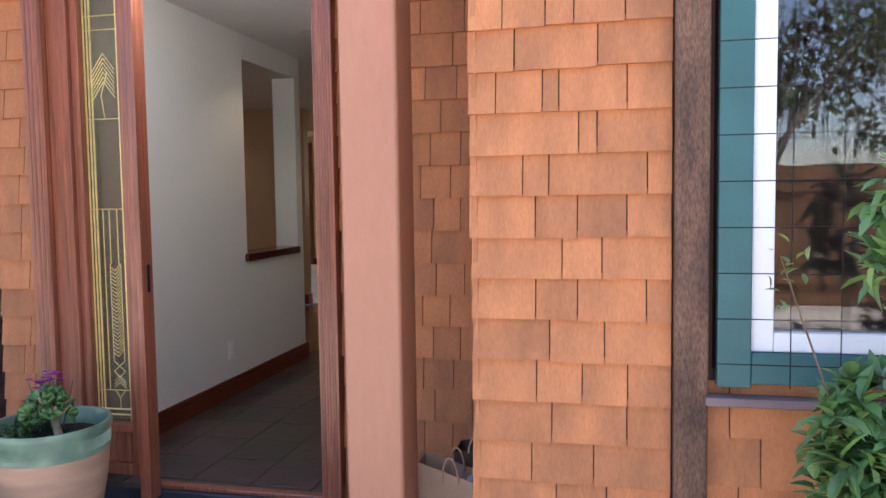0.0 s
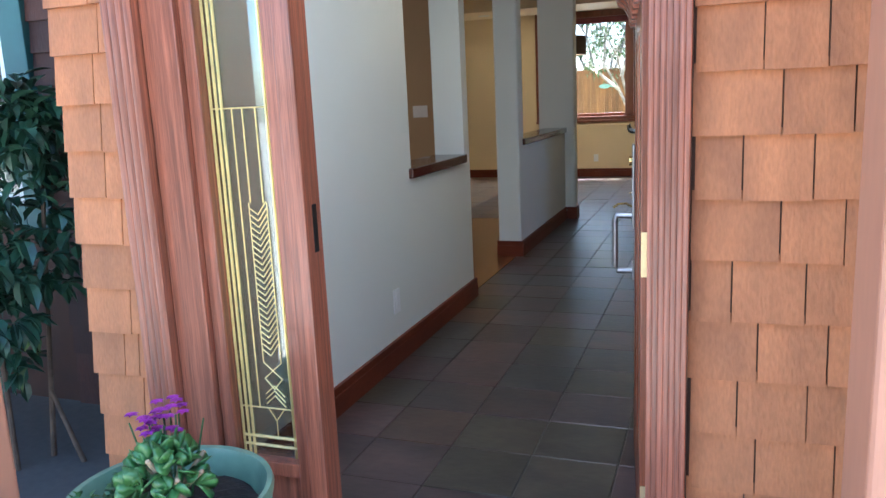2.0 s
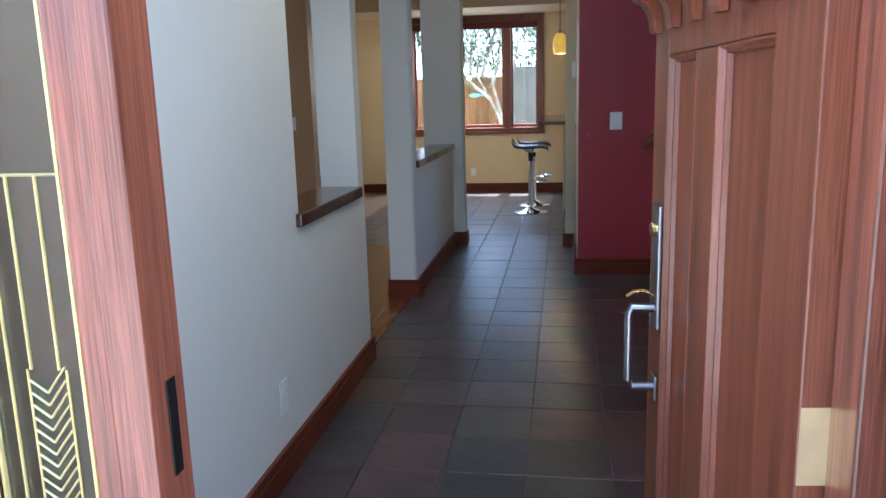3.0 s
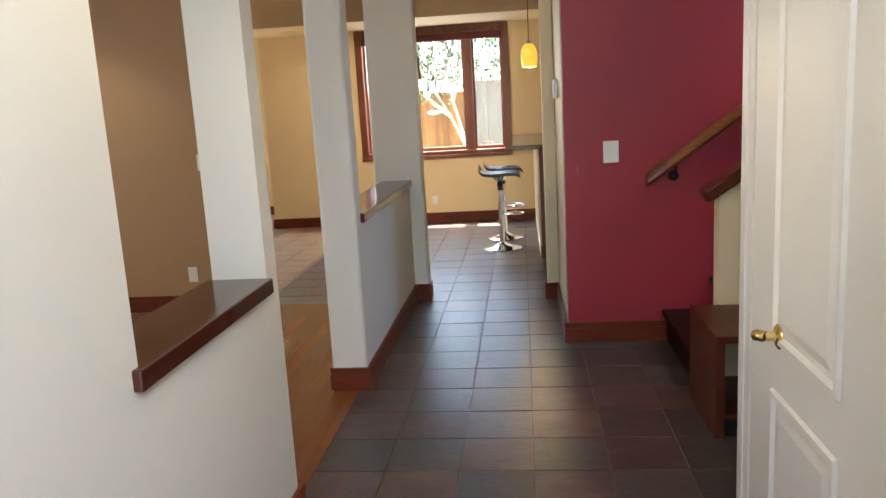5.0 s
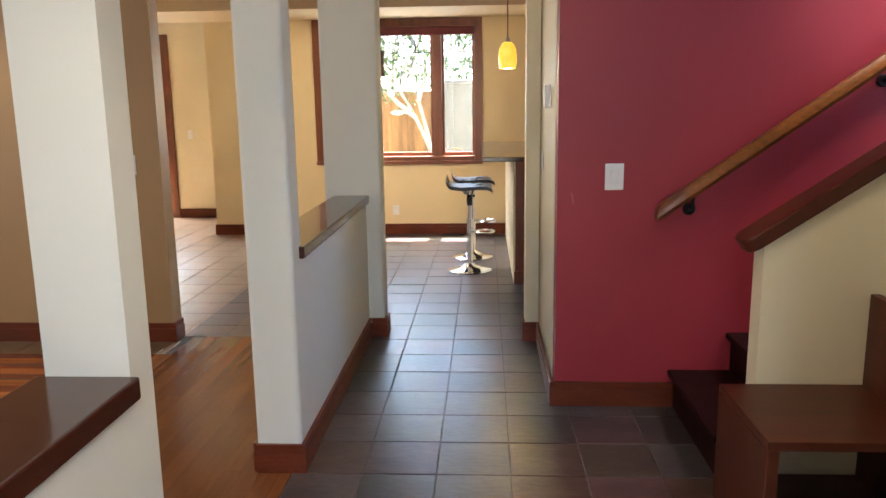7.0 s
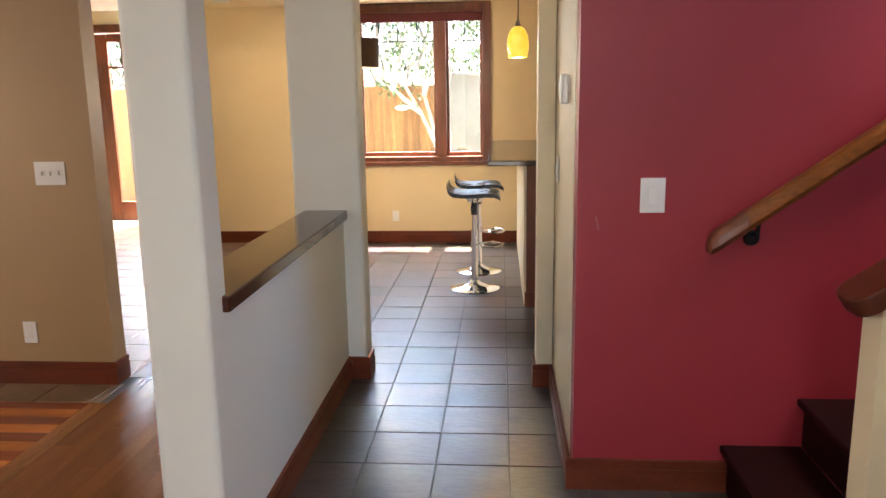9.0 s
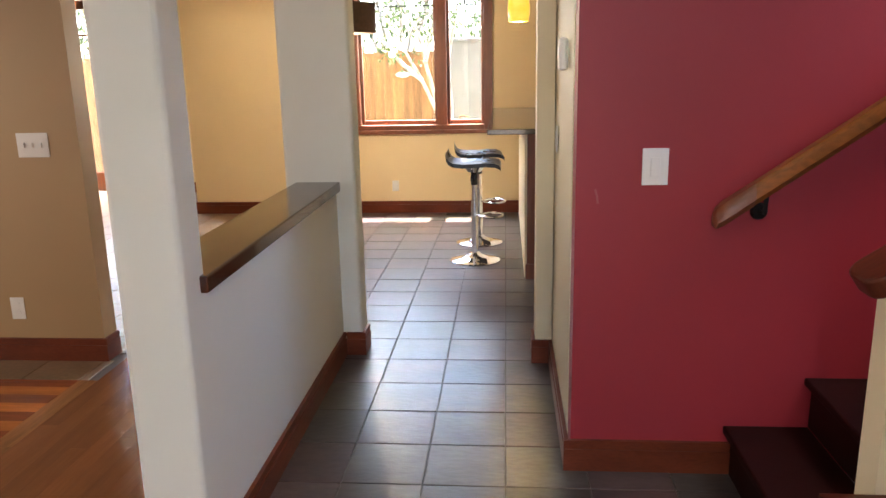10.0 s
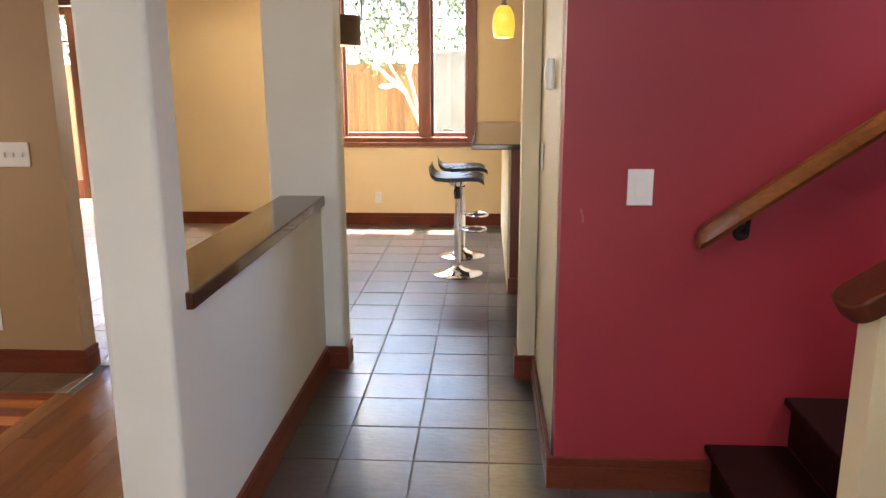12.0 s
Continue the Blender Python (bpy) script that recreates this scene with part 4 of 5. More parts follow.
for x0, x1, z0, z1 in ((-2.83, -2.70, 0.80, 2.2), (-3.70, -3.56, 0.80, 2.2), (-3.559, -2.831, 0.80, 0.90), (-3.559, -2.831, 2.1, 2.2)):
    part("trim", rblock(x0, x1, 4.01, 4.07, z0, z1), M_TEAL, rw)
for x0, x1, z0, z1 in ((-2.875, -2.832, 0.901, 2.099), (-3.558, -3.515, 0.901, 2.099), (-3.514, -2.876, 0.901, 0.945)):
    part("sash", rblock(x0, x1, 4.03, 4.10, z0, z1), M_VINYL, rw)
part("pane", rblock(-3.514, -2.876, 4.06, 4.066, 0.946, 2.099, 0.001), M_GLASS, rw)
# Added black sheet; makes the interior behind the recess pane look unlit.
tagged(solid("window_blind", -3.9, -3.0, 4.14, 4.16, 0.85, 2.2, M_BLACK), "black sheet added behind the recess window for a dark interior", "blind")

# ---- hall: closet door, bench, stairs ----
closet = thing("closet_door", (-0.30, 5.22, 0.0), "closed white panelled closet door with a brass knob", "door")


def cblock(x0, x1, y0, y1, z0, z1, edge=0.003, parent_at=(-0.30, 5.22, 0.0)):
    bm = bmesh.new()
    box(bm, x0, x1, y0, y1, z0, z1)
    bevel(bm, edge, 2)
    bmesh.ops.translate(bm, verts=bm.verts, vec=tuple(-c for c in parent_at))
    return bm


part("leaf", cblock(-0.312, -0.301, 4.85, 5.605, 0.012, 2.03), M_WHITE, closet)


def raised_panel(y0, y1, z0, z1):
    bm = bmesh.new()
    loops = []
    for inset, x in ((0.0, -0.3125), (0.004, -0.322), (0.016, -0.322), (0.026, -0.3135), (0.040, -0.3135), (0.062, -0.319)):
        loops.append([bm.verts.new((x, yy, zz)) for yy, zz in ((y0 + inset, z0 + inset), (y1 - inset, z0 + inset), (y1 - inset, z1 - inset), (y0 + inset, z1 - inset))])
    for a, b_ in zip(loops, loops[1:]):
        for i in range(4):
            bm.faces.new((a[i], a[(i + 1) % 4], b_[(i + 1) % 4], b_[i]))
    bm.faces.new(loops[-1])
    bmesh.ops.translate(bm, verts=bm.verts, vec=(0.30, -5.22, 0))
    return bm


for z0, z1 in ((0.20, 0.745), (0.865, 1.90)):
    part("panel", raised_panel(5.035, 5.425, z0, z1), M_WHITE, closet)
knob = part("knob_rose", lathe([(0.0, 0.0), (0.030, 0.0), (0.031, 0.004), (0.024, 0.009), (0.012, 0.012), (0.010, 0.035), (0.0, 0.036)], 28), M_BRASS, closet, "polished brass rose", True)
knob.matrix_basis = pose(-0.012, 0.165, 0.885, 0, -90, 0)
bm = bmesh.new()
sweep(bm, [(-0.046, 0.165, 0.885), (-0.052, 0.17, 0.886), (-0.055, 0.178, 0.885), (-0.057, 0.186, 0.883), (-0.057, 0.191, 0.881)], 0.014, 14)
part("lever", bm, M_BRASS, closet, "curved polished brass lever", True)
bm = bmesh.new()
for x0, x1, y0, y1 in ((-0.314, -0.301, 5.612, 5.655), (-0.319, -0.301, 5.656, 5.675), (-0.311, -0.301, 5.676, 5.728)):
    box(bm, x0, x1, y0, y1, 0.0, 2.11)
for x0, x1, y0, y1 in ((-0.314, -0.301, 4.80, 4.843), (-0.319, -0.301, 4.775, 4.799), (-0.311, -0.301, 4.72, 4.774)):
    box(bm, x0, x1, y0, y1, 0.0, 2.11)
box(bm, -0.325, -0.301, 4.844, 5.611, 2.04, 2.13)
tagged(link("trim_closet", bm, M_WHITE), "white moulded casing round the closet door", "trim", kind="structure")
baseboards("baseboard_closet", "reddish-brown moulded baseboard by the closet", [(-0.30, 3.45, -0.30, 4.715, -1, 0)])

# open box bench under the knee wall
bench = thing("bench", (0.19, 6.99, 0.0), "dark-stained wooden box bench with an open shelf", "bench")


def bblock(x0, x1, y0, y1, z0, z1, m=M_DARK, name="panel", lab=""):
    bm = bmesh.new()
    box(bm, x0, x1, y0, y1, z0, z1)
    bevel(bm, 0.003, 2)
    bmesh.ops.translate(bm, verts=bm.verts, vec=(-0.19, -6.99, 0))
    return part(name, bm, m, bench, lab)


M_BENCH = mat("dark_red_bench_wood", (0.095, 0.024, 0.012), 0.35, 0.2, 9, 0.03, 70, stretch=(0.3, 2, 0.3), grain=0.2, spec=0.25)
bblock(-0.125, 0.51, 6.735, 7.24, 0.425, 0.455, M_BENCH, "seat")
bblock(-0.125, -0.085, 6.74, 7.24, 0.0, 0.424, M_BENCH, "side_panel")
bblock(0.40, 0.44, 6.75, 7.24, 0.0, 0.424, M_BENCH, "side_panel")
bblock(-0.084, 0.399, 6.76, 7.23, 0.075, 0.10, M_BENCH, "shelf")
bblock(-0.084, 0.399, 6.80, 6.82, 0.0, 0.072, M_BLACK, "kick_board", "black recessed kick board")
bblock(0.395, 0.43, 6.95, 7.24, 0.456, 0.80, M_BENCH, "upright_panel", "dark upright end panel")

# stairs
stairs = thing("stairs", (-0.07, 7.75, 0.0), "dark-stained wooden stairs rising beside the crimson wall", "stairs", kind="structure")
RISE, GO = 0.192, 0.272
for i in range(12):
    bm = bmesh.new()
    x = GO * i
    box(bm, x - 0.03, x + GO + 0.002, -0.40, 0.378, RISE * (i + 1) - 0.03, RISE * (i + 1))
    bevel(bm, 0.008, 3)
    part("tread", bm, M_DARK, stairs)
    bm = bmesh.new()
    box(bm, x, x + 0.02, -0.395, 0.377, RISE * i, RISE * (i + 1) - 0.031)
    part("riser", bm, M_DARK, stairs)
# knee wall with sloping cap
bm = bmesh.new()
SL = 0.66
x0, x1, y0, y1, z0 = 0.010, 1.9, 7.245, 7.345, 0.978
vs = [bm.verts.new((x, y, z)) for y in (y0, y1) for x, z in ((x0, 0), (x1, 0), (x1, z0 + SL * (x1 - x0)), (x0, z0))]
for f in ((0, 1, 2, 3), (7, 6, 5, 4), (0, 4, 5, 1), (1, 5, 6, 2), (2, 6, 7, 3), (3, 7, 4, 0)):
    bm.faces.new([vs[i] for i in f])
tagged(link("wall_knee", bm, M_CREAM), "cream knee wall beside the stairs", "wall", kind="structure")
bm = bmesh.new()
m = Matrix.Translation((-0.042, 7.295, z0 - 0.032)) @ Matrix.Rotation(-math.atan(SL), 4, "Y")
box(bm, 0.0, 2.4, -0.075, 0.075, 0.0, 0.055, m)
ends = [e for e in bm.edges if all((m.inverted() @ v.co).x < 0.01 for v in e.verts) and abs((m.inverted() @ e.verts[0].co).z - (m.inverted() @ e.verts[1].co).z) > 0.03]
bmesh.ops.bevel(bm, geom=ends, offset=0.05, segments=5, profile=0.5, affect="EDGES")
bevel(bm, 0.012, 2)
tagged(link("trim_knee_cap", bm, M_BENCH), "dark-stained sloping wooden cap on the knee wall", "cap", kind="structure")
rail = thing("handrail", (-0.17, 8.06, 0.992), "oiled oak handrail on black iron brackets", "handrail")
bm = bmesh.new()
sl = 0.695
prof = [(yy * 1.22, zz * 1.42 + 0.004) for yy, zz in ((0.0, -0.026), (0.016, -0.026), (0.028, -0.010), (0.026, 0.012), (0.014, 0.027), (-0.014, 0.027), (-0.026, 0.012), (-0.028, -0.010), (-0.016, -0.026))]
ra = [[bm.verts.new((s, yy, s * sl + zz)) for yy, zz in prof] for s in (0.095, 1.4)]
for i in range(len(prof)):
    bm.faces.new((ra[0][i], ra[0][(i + 1) % len(prof)], ra[1][(i + 1) % len(prof)], ra[1][i]))
bm.faces.new(ra[1])
bm.faces.new(ra[0][::-1])
part("rail", bm, M_RAIL, rail, smooth=True)
bm = bmesh.new()
ra = []
for s, k in ((-0.030, 0.55), (-0.022, 0.9), (0.0, 1.05), (0.094, 1.04)):
    ra.append([bm.verts.new((s, yy * k, s * sl + zz * k)) for yy, zz in prof])
for a, b_ in zip(ra, ra[1:]):
    for i in range(len(prof)):
        bm.faces.new((a[i], a[(i + 1) % len(prof)], b_[(i + 1) % len(prof)], b_[i]))
bm.faces.new(ra[0][::-1])
bm.faces.new(ra[-1])
part("end_cap", bm, mat("red_brown_rail_end", (0.22, 0.065, 0.025), 0.35, 0.2, 9, 0.02), rail, "darker rounded end piece", True)
for s in (0.14, 0.98):
    bm = bmesh.new()
    cyl(bm, 0, 0, 0, 0.014, 0.030, 0.024, m=Matrix.Translation((s, 0.069, s * sl - 0.098)) @ Matrix.Rotation(radians(90), 4, "X"))
    sweep(bm, [(s, 0.06, s * sl - 0.098), (s, 0.012, s * sl - 0.092), (s, 0.0, s * sl - 0.028)], 0.008, 8)
    part("bracket", bm, M_IRON, rail, "round black iron bracket", True)

# ---- switches, outlets, sensor ----


def plate(name, at, turn, w, h, gangs, label, category, kind_="rocker"):
    p = thing(name, at, label, category)
    p.matrix_world = pose(*at, 0, 0, turn)
    bm = bmesh.new()
    box(bm, -w / 2, w / 2, -0.006, -0.001, -h / 2, h / 2)
    bevel(bm, 0.002, 2)
    face = part("plate", bm, M_PLATE, p)
    for g in range(gangs):
        x = (g - (gangs - 1) / 2) * 0.046
        bm = bmesh.new()
        if kind_ == "rocker":
            box(bm, x - 0.0165, x + 0.0165, -0.010, -0.006, -0.033, 0.033)
            bevel(bm, 0.002, 2)
            part("rocker", bm, M_PLATE, face)
        elif kind_ == "toggle":
            box(bm, x - 0.005, x + 0.005, -0.016, -0.006, -0.012, 0.012)
            part("toggle", bm, M_PLATE, face)
        else:
            for s in (-0.022, 0.022):
                cyl(bm, 0, 0, 0, 0.003, 0.016, m=Matrix.Translation((x, -0.006, s)) @ Matrix.Rotation(radians(90), 4, "X"))
                part("socket", bm, M_PLATE, face)
                bm = bmesh.new()
            bm.free()
    return p


plate("light_switch", (-0.385, 8.131, 1.147), 0, 0.088, 0.126, 1, "white rocker light switch on the crimson wall", "switch")
plate("light_switch", (-3.26, 9.15, 1.15), 0, 0.165, 0.122, 3, "white triple toggle light switch on the tan wall", "switch", "toggle")
plate("light_switch", (-5.0, 14.75, 1.14), 0, 0.075, 0.12, 1, "white light switch on the pale cream wall", "switch")
plate("light_switch", (-0.66, 8.97, 1.165), -90, 0.08, 0.12, 1, "white light switch in the passage", "switch")
plate("outlet", (WX1, 4.85, 0.31), 90, 0.075, 0.12, 1, "white wall outlet low on the hall wall", "outlet", "outlet")
plate("outlet", (-3.475, 9.15, 0.29), 0, 0.075, 0.12, 1, "white wall outlet on the tan wall", "outlet", "outlet")
plate("outlet", (-2.04, BACKY, 0.285), 0, 0.07, 0.11, 1, "white wall outlet under the window", "outlet", "outlet")
sensor = thing("wall_sensor", (-0.66, 8.47, 1.53), "small white plastic sensor on the passage wall", "sensor")
sensor.matrix_world = pose(-0.66, 8.47, 1.53, 0, 0, -90)
bm = bmesh.new()
box(bm, -0.035, 0.035, -0.035, -0.001, -0.06, 0.06)
part("case", bevel(bm, 0.012, 3), M_PLATE, sensor)
bm = bmesh.new()
box(bm, -0.02, 0.02, -0.038, -0.034, -0.02, 0.03)
part("lens", bevel(bm, 0.002, 2), M_PLATE, sensor)
# scuff on the crimson wall
bm = bmesh.new()
sweep(bm, [(-0.585, 8.1305, 1.07), (-0.578, 8.1305, 1.045), (-0.575, 8.1305, 1.02)], 0.004, 6, 0.12)
tagged(link("wall_scuff", bm, mat("pale_scuff", (0.40, 0.10, 0.10), 0.7, 0.1, 20, 0)), "pale scuff mark on the crimson wall", "scuff", kind="stuff")

# ---- ceiling lights ----
M_BULB = glow("warm_bulb", (1.0, 0.85, 0.62), 3.0)
# The fixture at (-0.55, 6.5) is added to go with its unseen downlight.
for x, y, z in ((-1.27, 5.2, HALLZ), (-0.55, 6.5, HALLZ), (-4.2, 8.5, HALLZ), (-3.6, 12.8, 2.45)):
    c = thing("recessed_light", (x, y, z), "round recessed ceiling light, switched on", "ceiling light", "recessed lights")
    part("trim_ring", lathe([(0.056, -0.001), (0.085, -0.001), (0.088, -0.005), (0.080, -0.008), (0.056, -0.006)], 32), M_WHITE, c)
    part("bulb", lathe([(0.0, -0.0005), (0.054, -0.0005), (0.054, -0.003), (0.0, -0.003)], 24), M_BULB, c)

# ---- back room ----
win = thing("window_back", (-1.985, BACKY, 0.9), "cherry-framed triple window looking onto the garden", "window", kind="structure")


def vblock(x0, x1, y0, y1, z0, z1, edge=0.004):
    bm = bmesh.new()
    box(bm, x0, x1, y0, y1, z0, z1)
    bevel(bm, edge, 2)
    bmesh.ops.translate(bm, verts=bm.verts, vec=(1.985, -BACKY, -0.9))
    return bm


W0, W1, Z0, Z1 = -2.90, -1.07, 0.88, 2.40
for x0, x1, z0, z1 in ((W0 - 0.045, W0 + 0.04, Z0 - 0.02, Z1 + 0.05), (W1 - 0.04, W1 + 0.045, Z0 - 0.02, Z1 + 0.05), (W0 + 0.041, W1 - 0.041, Z1 - 0.035, Z1 + 0.05)):
    part("casing", vblock(x0, x1, BACKY - 0.022, BACKY + 0.10, z0, z1), M_CHERRY, win)
part("sill", vblock(W0 - 0.05, W1 + 0.05, BACKY - 0.035, BACKY + 0.10, Z0 - 0.06, Z0 - 0.021), M_CHERRY, win)
part("apron", vblock(W0 + 0.041, W1 - 0.041, BACKY - 0.02, BACKY + 0.1, Z0 - 0.02, Z0 + 0.03), M_CHERRY, win)
for x0, x1 in ((-2.475, -2.375), (-1.585, -1.485)):
    part("mullion", vblock(x0, x1, BACKY - 0.018, BACKY + 0.10, Z0 + 0.031, Z1 - 0.036), M_CHERRY, win)
part("stool_board", vblock(W0 + 0.041, W1 - 0.041, BACKY + 0.101, BACKY + 0.16, Z0 + 0.02, Z0 + 0.05), M_VINYL, win, "white outer sill in the sun")
for x0, x1 in ((-2.859, -2.476), (-2.374, -1.586), (-1.484, -1.111)):
    for a0, a1, c0, c1 in ((x0, x0 + 0.028, Z0 + 0.031, Z1 - 0.036), (x1 - 0.028, x1, Z0 + 0.031, Z1 - 0.036), (x0 + 0.029, x1 - 0.029, Z0 + 0.031, Z0 + 0.075), (x0 + 0.029, x1 - 0.029, Z1 - 0.075, Z1 - 0.036)):
        part("sash", vblock(a0, a1, BACKY + 0.06, BACKY + 0.10, c0, c1), M_CHERRY, win)
    p = part("pane", vblock(x0 + 0.029, x1 - 0.029, BACKY + 0.078, BACKY + 0.084, Z0 + 0.076, Z1 - 0.076, 0.001), M_GLASS, win)
    p.visible_shadow = False
    n = 3 if x1 - x0 > 0.5 else 1
    bm = bmesh.new()
    sweep(bm, [(x0 + 0.03, BACKY + 0.075, 2.08), (x1 - 0.03, BACKY + 0.075, 2.08)], 0.006, 6)
    for k in range(n):
        x = x0 + (x1 - x0) * (k + 1) / (n + 1)
        sweep(bm, [(x, BACKY + 0.075, 2.08), (x, BACKY + 0.075, Z1 - 0.076)], 0.006, 6)
    bmesh.ops.translate(bm, verts=bm.verts, vec=(1.985, -BACKY, -0.9))
    part("muntins", bm, M_IRON, win, "thin dark muntins in the upper part")
bm = bmesh.new()
sweep(bm, [(0.62, -0.02, 0.085), (0.66, -0.03, 0.10), (0.72, -0.03, 0.085)], 0.008, 8)
part("crank", bm, M_BRASS, win, "small brass window crank")
bl = thing("roller_blind", (-1.985, BACKY - 0.005, 2.33), "rolled-up dark red window blind", "blind")
bm = bmesh.new()
box(bm, -0.87, 0.87, -0.05, -0.02, -0.07, 0.02)
part("rolled_fabric", bevel(bm, 0.012, 3), mat("wine_red_fabric", (0.13, 0.025, 0.03), 0.8, 0.15, 9, 0.2, 200), bl)
bm = bmesh.new()
box(bm, -0.88, 0.88, -0.055, -0.018, 0.021, 0.035)
part("head_rail", bm, M_CHERRY, bl)

# patio doors
pat = thing("door_patio", (-5.9, 14.75, 0.0), "glazed cherry-framed patio doors", "door", kind="structure")


def pblock(x0, x1, y0, y1, z0, z1, edge=0.004):
    bm = bmesh.new()
    box(bm, x0, x1, y0, y1, z0, z1)
    bevel(bm, edge, 2)
    bmesh.ops.translate(bm, verts=bm.verts, vec=(5.9, -14.75, 0))
    return bm


for x0, x1, z0, z1 in ((-6.60, -6.48, 0, 2.46), (-5.34, -5.22, 0, 2.46), (-6.479, -5.341, 2.36, 2.46)):
    part("casing", pblock(x0, x1, 14.73, 14.88, z0, z1), M_CHERRY, pat)
for c in (-6.19, -5.63):
    for x0, x1, z0, z1 in ((c - 0.28, c - 0.18, 0.01, 2.35), (c + 0.18, c + 0.28, 0.01, 2.35), (c - 0.179, c + 0.179, 0.01, 0.26), (c - 0.179, c + 0.179, 2.25, 2.35), (c - 0.179, c + 0.179, 1.93, 1.96), (c - 0.012, c + 0.012, 1.961, 2.249)):
        part("frame", pblock(x0, x1, 14.78, 14.82, z0, z1), M_CHERRY, pat)
    p = part("pane", pblock(c - 0.179, c + 0.179, 14.797, 14.803, 0.261, 2.249, 0.001), M_GLASS, pat)
    p.visible_shadow = False

# bar counter
bar = thing("bar_counter", (-0.4, 12.0, 0.0), "breakfast bar with a cherry end panel", "counter")


def kblock(x0, x1, y0, y1, z0, z1, edge=0.003):
    bm = bmesh.new()
    box(bm, x0, x1, y0, y1, z0, z1)
    bevel(bm, edge, 2)
    bmesh.ops.translate(bm, verts=bm.verts, vec=(0.4, -12.0, 0))
    return bm


part("wall", kblock(-0.76, -0.60, 10.80, BACKY - 0.002, 0, 1.03), M_CREAM, bar, "cream painted bar wall")
part("end_panel", kblock(-0.745, 0.0, 10.765, 10.799, 0, 1.03), M_CHERRY, bar)
part("base_moulding", kblock(-0.755, 0.0, 10.75, 10.764, 0, 0.11), M_CHERRY, bar)
part("cabinet_body", kblock(-0.599, 0.0, 10.80, BACKY - 0.002, 0, 0.90), M_CHERRY, bar)
tagged(solid("countertop", -1.02, -0.42, 10.70, BACKY - 0.002, 1.031, 1.068, M_GRANITE, edge=0.006), "polished speckled granite bar top", "countertop", kind="")
# bar stools


def bar_stool(x, y, turn):
    s = thing("bar_stool", (x, y, 0), "black vinyl bar stool on a chrome pedestal", "stool", "bar stools")
    part("base", lathe([(0.0, 0.0), (0.195, 0.0), (0.198, 0.006), (0.185, 0.014), (0.11, 0.028), (0.05, 0.05), (0.032, 0.07), (0.0, 0.07)], 48), M_CHROME, s, smooth=True)
    bm = bmesh.new()
    cyl(bm, 0, 0, 0.06, 0.48, 0.028)
    cyl(bm, 0, 0, 0.48, 0.72, 0.019)
    part("column", bm, M_CHROME, s, smooth=True)
    bm = bmesh.new()
    sweep(bm, [(0.03, 0, 0.36), (0.06, -0.06, 0.36)] + [(0.13 + 0.09 * math.cos(a), 0.10 * math.sin(a), 0.36) for a in [radians(-130 + 20 * i) for i in range(14)]] + [(0.06, 0.06, 0.36), (0.03, 0, 0.36)], 0.009, 8)
    part("foot_ring", bm, M_CHROME, s, smooth=True)
    bm = bmesh.new()
    cyl(bm, 0, 0, 0.60, 0.70, 0.026)
    sweep(bm, [(0.0, 0.0, 0.70), (-0.02, -0.06, 0.67), (-0.02, -0.08, 0.64)], 0.007, 8)
    part("gas_lift", bm, M_BLACK, s, "black gas-lift sleeve and lever", True)
    bm = bmesh.new()
    prof = [(-0.205, 0.835), (-0.20, 0.80), (-0.185, 0.775), (-0.155, 0.757), (-0.08, 0.748), (0.0, 0.75), (0.09, 0.756), (0.16, 0.752), (0.195, 0.738), (0.205, 0.722)]
    rows = []
    for x_, z_ in prof:
        rows.append([[bm.verts.new((x_, yy * 0.185, z_ + dz - 0.006 * (1 - abs(yy)))) for yy in (-1, -0.85, -0.4, 0, 0.4, 0.85, 1)] for dz in (0.0, 0.03)])
    for a, b_ in zip(rows, rows[1:]):
        for k in range(6):
            bm.faces.new((a[1][k], a[1][k + 1], b_[1][k + 1], b_[1][k]))
            bm.faces.new((a[0][k + 1], a[0][k], b_[0][k], b_[0][k + 1]))
        for k in (0, 6):
            bm.faces.new((a[0][k], a[1][k], b_[1][k], b_[0][k]))
    for r in (rows[0], rows[-1]):
        for k in range(6):
            bm.faces.new((r[0][k], r[0][k + 1], r[1][k + 1], r[1][k]))
    part("seat", bm, M_BLACK, s, "curved black vinyl seat", True)
    bm = bmesh.new()
    cyl(bm, 0, 0, 0.70, 0.745, 0.05, 0.09)
    part("seat_plate", bm, M_CHROME, s, smooth=True)
    s.matrix_world = pose(x, y, 0, 0, 0, turn)
    return s


st = bar_stool(-1.135, 11.30, 0)
copy_thing(st, pose(-1.12, 11.92, 0, 0, 0, 4))
# pendant over the bar
M_AMBER = mat("amber_glass", (0.95, 0.42, 0.02), 0.3, 0.35, 14, 0, second=(0.95, 0.62, 0.10))
nt = M_AMBER.node_tree
_b = nt.nodes["Principled BSDF"]
_src = _b.inputs["Base Color"].links[0].from_socket
nt.links.new(_src, _b.inputs["Emission Color"])
_b.inputs["Emission Strength"].default_value = 0.075
pen = thing("pendant_lamp", (-0.80, 11.2, 1.79), "lit amber art-glass pendant lamp over the bar", "pendant lamp")
part("shade", lathe([(0.068, 0.0), (0.078, 0.05), (0.080, 0.10), (0.072, 0.16), (0.05, 0.205), (0.028, 0.222), (0.024, 0.222), (0.045, 0.20), (0.066, 0.15), (0.074, 0.10), (0.072, 0.05), (0.062, 0.002)], 36), M_AMBER, pen, smooth=True)
bm = bmesh.new()
cyl(bm, 0, 0, 0.222, 0.265, 0.022, 0.012)
pen_cap = part("cap", bm, M_PEWTER, pen, smooth=True)
bm = bmesh.new()
